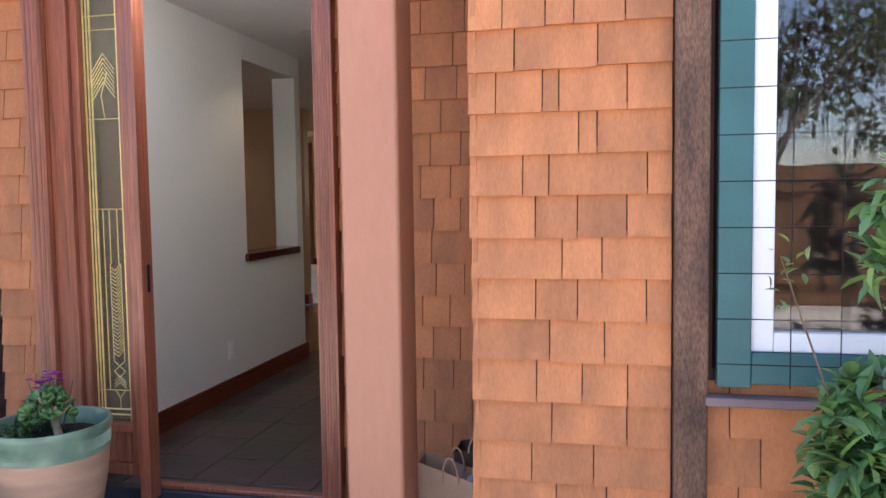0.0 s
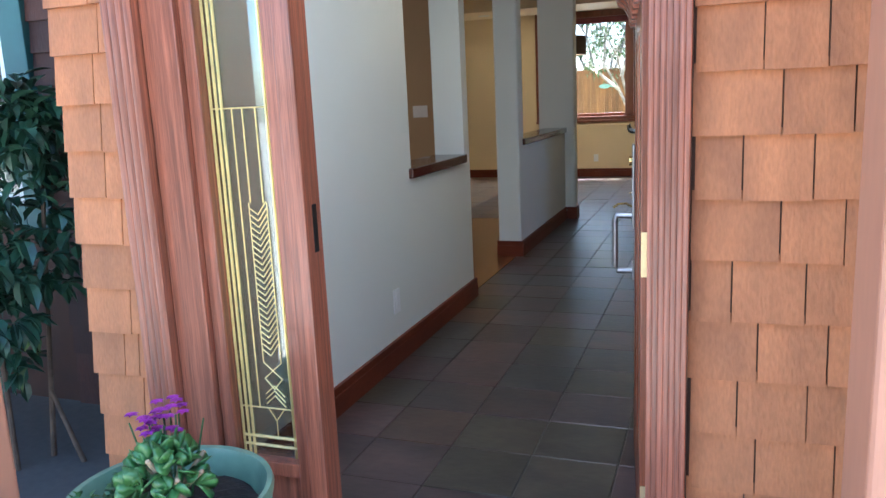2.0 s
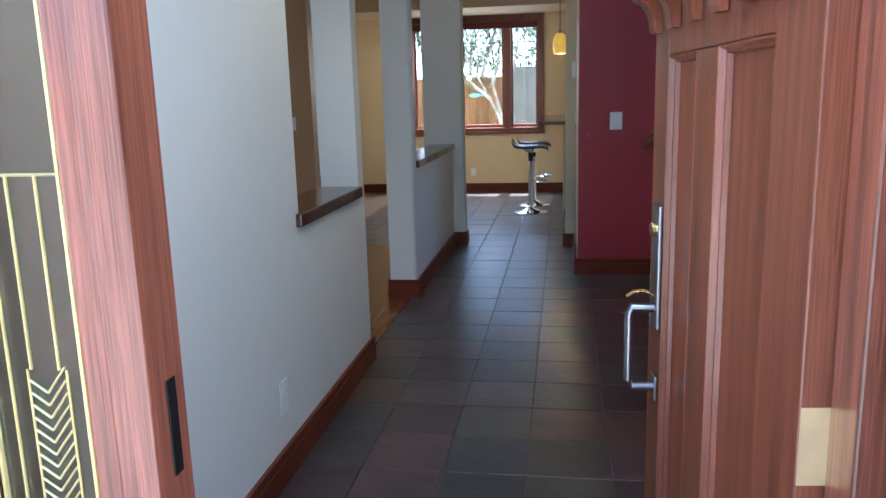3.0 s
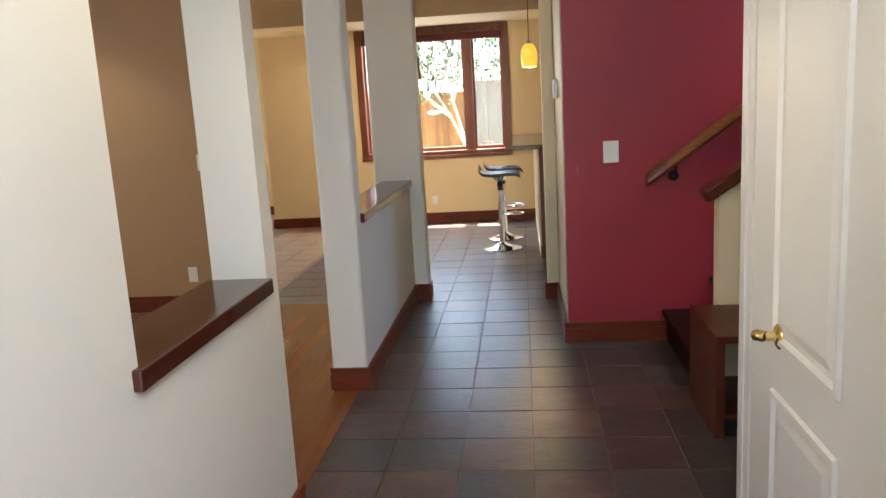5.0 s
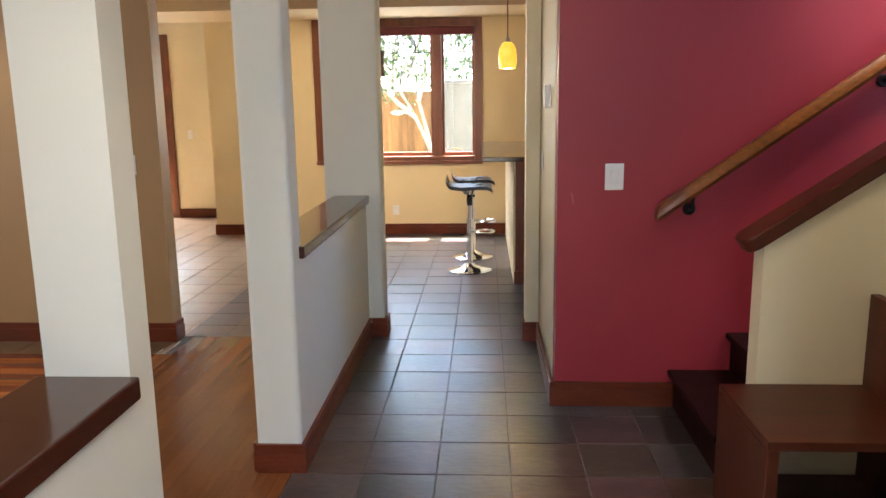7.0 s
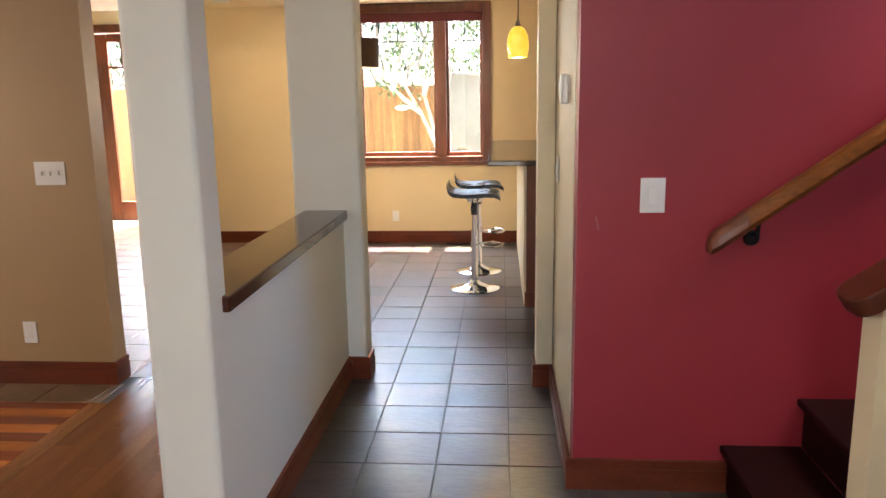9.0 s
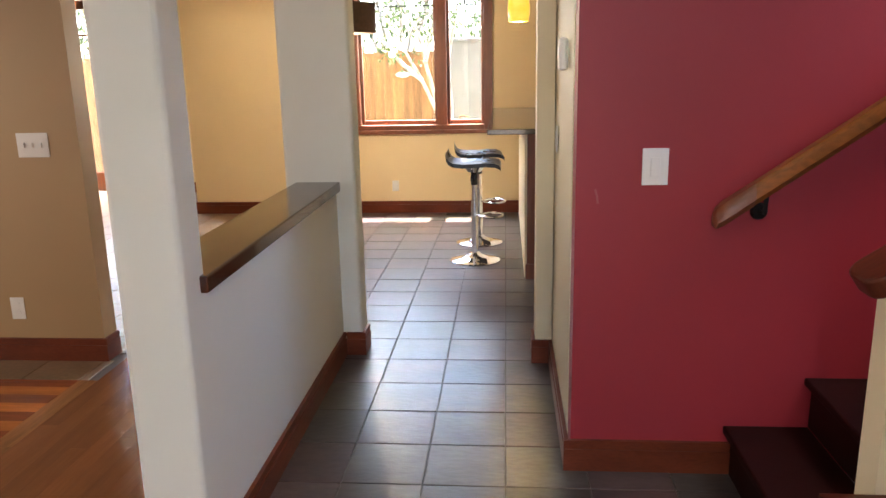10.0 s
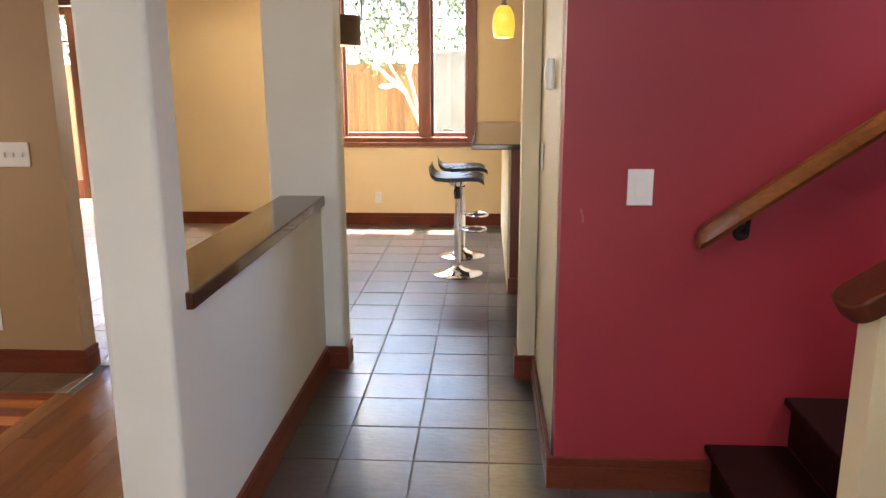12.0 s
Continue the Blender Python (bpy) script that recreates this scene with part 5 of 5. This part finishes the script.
sweep(bm, [(0, 0, 0.26), (0, 0, 1.158)], 0.004, 6)
part("cord", bm, M_IRON, pen_cap)
pl = new("pendant_bulb", bpy.data.lights.new("pendant_bulb", "POINT"))
pl.data.energy, pl.data.color, pl.data.shadow_soft_size = 1.6, (1.0, 0.7, 0.3), 0.04
pl.location = (-0.80, 11.2, 1.78)
# drum lamp by the window
drum = thing("drum_lamp", (-2.24, 12.0, 1.77), "hanging drum lamp with a brown fabric shade", "pendant lamp")
M_DRUM = mat("brown_linen_shade", (0.10, 0.06, 0.035), 0.9, 0.15, 30, 0.2, 250)
part("shade", lathe([(0.268, 0.0), (0.270, 0.0), (0.270, 0.24), (0.268, 0.24)], 48), M_DRUM, drum)
part("diffuser", lathe([(0.0, 0.004), (0.264, 0.004), (0.264, 0.010), (0.0, 0.010)], 40), glow("warm_diffuser", (1.0, 0.85, 0.6), 0.17), drum, "glowing white diffuser")
bm = bmesh.new()
sweep(bm, [(0, 0, 0.02), (0, 0, 1.178)], 0.006, 8)
part("stem", bm, M_IRON, drum)
dl = new("drum_bulb", bpy.data.lights.new("drum_bulb", "POINT"))
dl.data.energy, dl.data.color, dl.data.shadow_soft_size = 4.0, (1.0, 0.82, 0.56), 0.04
dl.location = (-2.24, 12.0, 1.64)
# floor vent
bm = bmesh.new()
box(bm, -1.50, -1.25, 13.16, 13.26, -0.002, 0.004)
tagged(link("floor_vent", bm, M_IRON), "dark metal floor vent under the window", "vent")

# ---- garden behind the house ----
M_FENCE = mat("cedar_fence_board", (0.25, 0.125, 0.048), 0.8, 0.2, 6, 0.3, 60, stretch=(2, 2, 0.2), grain=0.25, island=0.25)
M_PALEFENCE = mat("pale_grey_wall", (0.18, 0.18, 0.18), 0.8, 0.1, 4, 0.2, 40)


def fence(name, x0, x1, y, h, label, face=-1):
    f = thing(name, ((x0 + x1) / 2, y, -0.22), label, "fence")
    bm = bmesh.new()
    for z in (0.3, h - 0.35):
        box(bm, x0 - (x0 + x1) / 2, x1 - (x0 + x1) / 2, 0.022, 0.06, z, z + 0.09)
    part("rails", bm, M_FENCE, f)
    bm = bmesh.new()
    box(bm, -0.0694, 0.0694, 0.0, 0.02, 0, h)
    me = None
    n = int((x1 - x0) / 0.14)
    for k in range(n):
        if me is None:
            o = part("board", bm, M_FENCE, f)
            me = o.data
        else:
            o = new("board", me)
            o.parent = f
        o.matrix_basis = pose(x0 - (x0 + x1) / 2 + 0.14 * k + 0.07, 0, random.Random(k).uniform(-0.01, 0.01))
    return f


fence("garden_fence", -9.0, -1.78, 17.0, 1.93, "sunlit cedar board fence behind the garden")
tagged(solid("lawn", -12, 6, 14.95, 17.0, -0.22, -0.19, mat("dry_lawn", (0.22, 0.24, 0.09), 0.95, 0.3, 6, 0.8, 120, grain=0.3)), "dry lawn behind the house", "lawn", kind="stuff")
pale = thing("garden_wall", (0.6, 17.03, -0.22), "pale grey rendered wall beside the cedar fence", "wall")
bm = bmesh.new()
box(bm, -2.36, 2.4, 0, 0.15, 0, 2.05)
part("body", bevel(bm, 0.006), M_PALEFENCE, pale)
bm = bmesh.new()
box(bm, -2.38, 2.4, -0.03, 0.18, 2.051, 2.10)
part("coping", bevel(bm, 0.006), M_PALEFENCE, pale)
fish = thing("fish_ornament", (-2.40, 16.97, 1.375), "flat turquoise fish ornament on the fence", "ornament")
bm = bmesh.new()
pts = [(-0.13, 0.0), (-0.08, 0.035), (0.0, 0.05), (0.07, 0.03), (0.10, 0.005), (0.15, 0.04), (0.14, -0.03), (0.10, -0.008), (0.05, -0.035), (-0.02, -0.045), (-0.09, -0.03)]
lo = [bm.verts.new((px, -0.004, pz)) for px, pz in pts]
hi = [bm.verts.new((px, 0.008, pz)) for px, pz in pts]
bm.faces.new(lo)
bm.faces.new(hi[::-1])
for i in range(len(pts)):
    bm.faces.new((lo[i], lo[(i + 1) % len(pts)], hi[(i + 1) % len(pts)], hi[i]))
part("body", bm, mat("turquoise_enamel", (0.25, 0.5, 0.48), 0.4, 0.1, 20, 0), fish)


def tree(x, y, h, seed, label, bark, leafm, spread=1.0, leaf=0.09, n=46, clumps=34, low=0.5):
    r = random.Random(seed)
    t = thing("tree", (x, y, -0.22), label, "tree")
    bm = bmesh.new()
    tips = []
    limb(bm, (0, 0, 0), (0.05, 0, h * 0.22), 0.09, 0.07)
    for k in range(5):
        a = k * 1.26 + r.uniform(-0.3, 0.3)
        q = Vector((0.05 + math.cos(a) * 0.35 * spread, math.sin(a) * 0.3 * spread, h * r.uniform(0.42, 0.55)))
        limb(bm, (0.05, 0, h * 0.21), q, 0.055, 0.035)
        for _ in range(3):
            e = q + Vector((r.uniform(-0.6, 0.6) * spread, r.uniform(-0.5, 0.5) * spread, h * r.uniform(0.15, 0.4)))
            limb(bm, q, e, 0.03, 0.01)
            tips.append(e)
    part("trunk", bm, bark, t)
    cs = [((r.gauss(0, 0.55 * spread), r.gauss(0, 0.45 * spread), h * r.uniform(low, 1.0)), r.uniform(0.2, 0.36) * spread, 0.8) for _ in range(clumps)] + [(tuple(e), 0.28 * spread, 0.8) for e in tips]
    part("crown", foliage(r, cs, n, leaf, leaf * 0.42), leafm, t)
    return t


M_TREELEAF = mat("light_green_tree_leaf", (0.085, 0.145, 0.04), 0.5, 0.3, 9, 0.1, 60)
st_tree = thing("tree", (-1.72, 16.3, -0.22), "slender multi-stemmed tree with pale bark by the fence", "tree")
STEMS = (((0, 0.3), (-0.10, 1.0), (-0.34, 1.53), (-0.57, 1.93), (-0.78, 2.3), (-0.9, 2.9)), ((0, 0.3), (-0.16, 1.25), (-0.29, 1.76), (-0.38, 2.15), (-0.67, 2.62), (-0.7, 3.2)), ((0, 0.25), (0.06, 1.1), (0.02, 1.8), (0.16, 2.5), (0.2, 3.2)), ((-0.29, 1.76), (-0.2, 2.2), (-0.14, 2.9)), ((-0.34, 1.53), (-0.62, 1.72), (-0.95, 2.05)))
bm = bmesh.new()
limb(bm, (0.01, 0, 0), (0, 0, 0.32), 0.065, 0.055)
r = random.Random(3)
cs = []
for k, stem in enumerate(STEMS):
    for i, (a, c) in enumerate(zip(stem, stem[1:])):
        limb(bm, (a[0], 0.08 * k * (i > 0), a[1]), (c[0], 0.08 * k, c[1]), 0.036 - 0.006 * i, 0.031 - 0.006 * i)
        if c[1] > 1.9:
            cs += [((c[0] + r.uniform(-0.3, 0.3), r.uniform(-0.3, 0.3), c[1] + r.uniform(-0.15, 0.5)), r.uniform(0.16, 0.3), 0.8) for _ in range(3)]
part("trunk", bm, M_BARK, st_tree, smooth=True)
part("crown", foliage(r, cs, 15, 0.08, 0.034), M_TREELEAF, st_tree)
tree(-4.9, 18.6, 4.5, 5, "leafy tree behind the garden fence", M_BARK, M_TREELEAF, 1.6, 0.14, 30, 36, 0.45)
tree(-0.6, 19.0, 4.6, 6, "leafy tree behind the garden fence", M_BARK, M_TREELEAF, 1.7, 0.14, 30, 36, 0.42)
tree(-3.0, 20.5, 5.2, 8, "leafy tree behind the garden fence", M_BARK, M_TREELEAF, 1.7, 0.14, 30, 36, 0.40)
tree(-7.2, 18.3, 4.2, 9, "leafy tree behind the garden fence", M_BARK, M_TREELEAF, 1.5, 0.14, 30, 30, 0.35)
# across the drive, seen in reflections
fence("drive_fence", -7.0, 7.0, -6.5, 1.9, "cedar board fence across the drive")
tree(2.6, -7.6, 4.8, 11, "leafy tree behind the drive fence", M_BARK, M_LEAF, 1.7, 0.15, 26, 34, 0.35)
tree(5.6, -8.0, 5.4, 12, "leafy tree behind the drive fence", M_BARK, M_LEAF, 1.9, 0.15, 26, 34, 0.35)
tree(-2.6, -8.2, 5.0, 13, "leafy tree behind the drive fence", M_BARK, M_LEAF, 1.8, 0.15, 26, 34, 0.35)

# Two trees out of view, added so the recess and sidelight glass reflect dark.
tree(-8.5, -1.0, 4.2, 14, "unseen leafy tree added for dark reflections in the glass", M_BARK, M_LEAF, 1.9, 0.15, 26, 40, 0.15)
tree(-9.5, -4.2, 4.8, 15, "unseen leafy tree added for dark reflections in the glass", M_BARK, M_LEAF, 1.9, 0.15, 26, 40, 0.15)

# ---- pieces: shingles ----
SH_W = (0.075, 0.100, 0.125, 0.150, 0.175, 0.200)
SHINGLE_MESH = {}


def shingle_mesh(w, h, material):
    key = (round(w, 3), round(h, 3), material.name)
    if key not in SHINGLE_MESH:
        bm = bmesh.new()
        vs = [bm.verts.new(c) for c in ((0, 0, 0), (w, 0, 0), (w, 0.0195, 0), (0, 0.0195, 0), (0, 0.0165, h), (w, 0.0165, h), (w, 0.0195, h), (0, 0.0195, h))]
        for f in ((3, 2, 1, 0), (4, 5, 6, 7), (0, 1, 5, 4), (1, 2, 6, 5), (2, 3, 7, 6), (3, 0, 4, 7)):
            bm.faces.new([vs[i] for i in f])
        me = bpy.data.meshes.new("shingle")
        bm.to_mesh(me)
        bm.free()
        me.materials.append(material)
        SHINGLE_MESH[key] = me
    return SHINGLE_MESH[key]


def shingles(wall, x0, x1, zs, y, material, seed, course=0.1195, m=None, joints=None):
    """Courses of shingles with staggered joints, set 20 mm proud of a wall's sheathing. joints: course by course, where known."""
    r = random.Random(seed)
    z0, z1 = zs
    z = z0
    while z < z1 - 0.02:
        x = x0 + r.uniform(-0.004, 0.004)
        known = [c for c in (joints or {}).get(round((z - z0) / course), ()) if x0 + 0.02 < c < x1 - 0.012]
        while x < x1 - 0.012:
            ahead = [c for c in known if c > x + 0.01]
            w = r.choice(SH_W) * r.choice((1.0, 1.0, 1.15))
            if known:
                w = (ahead[0] if ahead else x1) - x
            if x1 - (x + w) < 0.045:
                w = round(x1 - x, 3)
            o = new("shingle", shingle_mesh(w - 0.0035, course + 0.016, material))
            o.parent = wall
            q = pose(x, y, z + r.uniform(-0.003, 0.003))
            o.matrix_basis = m @ q if m else q
            x += w
        z += course


BAY_JOINTS = {16: (0.434, 0.552, 0.629, 0.764), 15: (0.467, 0.692), 14: (0.414, 0.543, 0.588, 0.769), 13: (0.641, 0.690), 12: (0.488, 0.560, 0.822), 11: (0.522, 0.637, 0.769), 10: (0.595, 0.703), 9: (0.522, 0.637, 0.821),
              8: (0.560, 0.710), 7: (0.523, 0.649, 0.772), 6: (0.565, 0.77), 5: (0.508, 0.680), 4: (0.576, 0.715)}
ENTRY_JOINTS = {12: (-0.205, -0.07, 0.04, 0.161), 11: (-0.212, -0.10, 0.0, 0.119, 0.226), 10: (-0.175, -0.051, 0.051, 0.156), 9: (-0.243, -0.115, 0.04, 0.198), 8: (-0.17, -0.056, 0.057, 0.17), 7: (-0.257, -0.119, 0.0, 0.11, 0.245),
                6: (-0.204, -0.074, 0.042, 0.15), 5: (-0.24, -0.107, 0.0, 0.122, 0.234), 4: (-0.201, -0.05, 0.044, 0.194), 3: (-0.22, -0.09, 0.0, 0.114, 0.218)}
STRIP_JOINTS = {13: (-1.816,), 12: (-1.80,), 11: (-1.835,), 10: (-1.83,), 9: (-1.837,), 8: (-1.80,), 7: (-1.79,), 6: (-1.81,), 5: (-1.85, -1.80), 4: (-1.80,)}
shingles(wall_bay, 0.338, 0.887, (-0.0843, 2.7), BUMPY, M_SHINGLE, 21, 0.1153, None, BAY_JOINTS)
shingles(wall_bay, 0.962, 1.9, (-0.16, 0.70), BUMPY - 0.004, M_SHINGLE, 22, 0.135)
shingles(wall_bay, -DOORY + 0.03, -BUMPY - 0.002, (-0.0843, 2.7), 0.337, M_SHINGLE, 27, 0.1153, pose(0, 0, 0, 0, 0, -90))
shingles(wall_entry, -0.338, 0.346, (-0.088, 2.7), DOORY, M_SHINGLE, 23, 0.126, None, ENTRY_JOINTS)
shingles(wall_entry, -1.965, -1.752, (-0.088, 2.7), DOORY, M_SHINGLE, 24, 0.126, None, STRIP_JOINTS)
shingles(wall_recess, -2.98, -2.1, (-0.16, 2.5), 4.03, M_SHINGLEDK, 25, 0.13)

# ---- pieces: floors ----
TP, TX, TY = 0.305, -1.2, 8.6
tile_me = None


def tile_bm(bm, x, y, x1, y1):
    g = 0.0022
    x, y, x1, y1 = x + g, y + g, x1 - g, y1 - g
    vs = [bm.verts.new(c) for c in ((x, y, -0.006), (x1, y, -0.006), (x1, y1, -0.008), (x, y1, -0.008), (x, y, -0.002), (x1, y, -0.002), (x1, y1, -0.002), (x, y1, -0.002), (x + 0.002, y + 0.002, 0), (x1 - 0.002, y + 0.002, 0), (x1 - 0.002, y1 - 0.002, 0), (x + 0.002, y1 - 0.002, 0))]
    for a in (0, 4):
        for k in range(4):
            j = (k + 1) % 4
            bm.faces.new((vs[a + k], vs[a + j], vs[a + 4 + j], vs[a + 4 + k]))
    bm.faces.new(vs[8:12])


TILE_MESH = {}


SLATES = [M_SLATE, mat("brown_slate", (0.105, 0.062, 0.045), 0.30, 0.2, 5, 0.12, 30, stretch=(0.7, 1.4, 1), second=(0.048, 0.030, 0.024), grain=0.2, island=0.25),
          mat("grey_slate", (0.056, 0.052, 0.047), 0.30, 0.2, 5, 0.12, 30, stretch=(0.7, 1.4, 1), second=(0.037, 0.034, 0.034), grain=0.2, island=0.30),
          mat("olive_slate", (0.080, 0.066, 0.046), 0.32, 0.2, 5, 0.12, 30, stretch=(0.7, 1.4, 1), second=(0.046, 0.038, 0.030), grain=0.2, island=0.25),
          mat("purple_slate", (0.092, 0.056, 0.052), 0.32, 0.2, 5, 0.12, 30, stretch=(0.7, 1.4, 1), second=(0.042, 0.030, 0.030), grain=0.2, island=0.25)]
tile_rng = random.Random(77)


def tile(x, y, x1, y1):
    stone = tile_rng.choice(SLATES)
    key = (round(x1 - x, 3), round(y1 - y, 3), stone.name)
    if key not in TILE_MESH:
        bm = bmesh.new()
        tile_bm(bm, 0, 0, x1 - x, y1 - y)
        me = bpy.data.meshes.new("tile")
        bm.to_mesh(me)
        bm.free()
        me.materials.append(stone)
        TILE_MESH[key] = me
    o = new("tile", TILE_MESH[key])
    o.parent = floor
    o.matrix_basis = pose(x, y, 0, tile_rng.uniform(-0.16, 0.16), tile_rng.uniform(-0.16, 0.16))


def lattice(lo, hi, origin):
    k = math.ceil((lo - origin) / TP + 1e-6)
    cuts = [lo] + [origin + TP * i for i in range(k, k + 60) if lo + 0.02 < origin + TP * i < hi - 0.02] + [hi]
    return list(zip(cuts, cuts[1:]))


def tiles(x0, x1, y0, y1):
    for a, b_ in lattice(x0, x1, TX):
        for c, d_ in lattice(y0, y1, TY):
            tile(a, c, b_, d_)


tiles(-1.80, -0.18, 3.287, 5.55)
tiles(-1.80, 0.56, 5.55, 8.295)
tiles(-1.80, -0.66, 8.295, 9.21)
tiles(-1.81, -0.66, 9.21, BACKY)
tiles(-3.0, -1.81, 9.25, BACKY)
bm = bmesh.new()
for a, b_ in lattice(-7.0, -3.0, TX):
    for c, d_ in lattice(9.25, 14.75, TY):
        tile_bm(bm, a, c, b_, d_)
for a, b_ in lattice(-0.70, 3.0, TX):
    for c, d_ in lattice(9.25, BACKY, TY):
        tile_bm(bm, a, c, b_, d_)
for a, b_ in lattice(-7.0, -2.98, TX):
    tile_bm(bm, a, 8.885, b_, 9.15)
M_SLATE2 = mat("slate_tile_far", (0.24, 0.150, 0.085), 0.32, 0.25, 4, 0.08, 40, second=(0.14, 0.095, 0.06), grain=0.18)
part("tiles", bm, M_SLATE2, floor)["kind"] = "stuff"


def boards(x0, x1, y0, y1, width, along_x, materials, seed, chop):
    r = random.Random(seed)
    mesh = {}
    lo, hi = (y0, y1) if along_x else (x0, x1)
    a0, a1 = (x0, x1) if along_x else (y0, y1)
    w, k = lo, 0
    while w < hi - 0.004:
        e = min(w + width, hi)
        s = a0
        while s < a1 - 0.01:
            ln = min(r.choice(chop), a1 - s)
            if a1 - s - ln < 0.2:
                ln = a1 - s
            mt = materials[k % len(materials)]
            key = (round(e - w, 3), round(ln, 3), mt.name)
            if key not in mesh:
                bm = bmesh.new()
                if along_x:
                    box(bm, 0.0004, ln - 0.0004, 0.0004, e - w - 0.0004, -0.006, 0.0)
                else:
                    box(bm, 0.0004, e - w - 0.0004, 0.0004, ln - 0.0004, -0.006, 0.0)
                me = bpy.data.meshes.new("plank")
                bm.to_mesh(me)
                bm.free()
                me.materials.append(mt)
                mesh[key] = me
            o = new("plank", mesh[key])
            o.parent = floor
            o.matrix_basis = pose(s, w, 0) if along_x else pose(w, s, 0)
            s += ln
        w, k = e, k + 1


M_PLANKD = mat("dark_inlay_floor_board", (0.30, 0.068, 0.02), 0.22, 0.2, 6, 0.03, 50, stretch=(0.2, 3, 1), grain=0.2, island=0.2)
M_PLANKL = mat("honey_border_floor_board", (0.30, 0.12, 0.04), 0.22, 0.2, 6, 0.03, 50, stretch=(3, 0.2, 1), grain=0.2, island=0.1)
boards(-2.93, -1.803, 4.2, 9.248, 0.083, False, [M_PLANK], 31, (1.2, 0.9, 1.6))
boards(-3.03, -2.932, 4.2, 8.883, 0.098, False, [M_PLANKL], 32, (2.0,))
boards(-7.0, -3.032, 4.2, 8.883, 0.092, True, [M_PLANKD, M_PLANKX], 33, (2.0,))

# ---- pieces: porch flags ----
FLAG = {}
r_ = random.Random(8)
for i, (fx, fx1) in enumerate(zip((-2.25, -1.65, -1.05, -0.45, 0.15, 0.75, 1.35), (-1.65, -1.05, -0.45, 0.15, 0.75, 1.35, 1.95))):
    for c, d_ in ((1.7, 2.15), (2.15, 2.6), (2.6, 3.22)):
        if fx > 0.1 and c > 2.1:
            continue
        bm = bmesh.new()
        box(bm, fx + 0.008, fx1 - 0.008, c + 0.008, d_ - 0.008, PORCH - 0.029, PORCH)
        o = part("flagstone", bevel(bm, 0.004, 1), M_FLAG, porch)
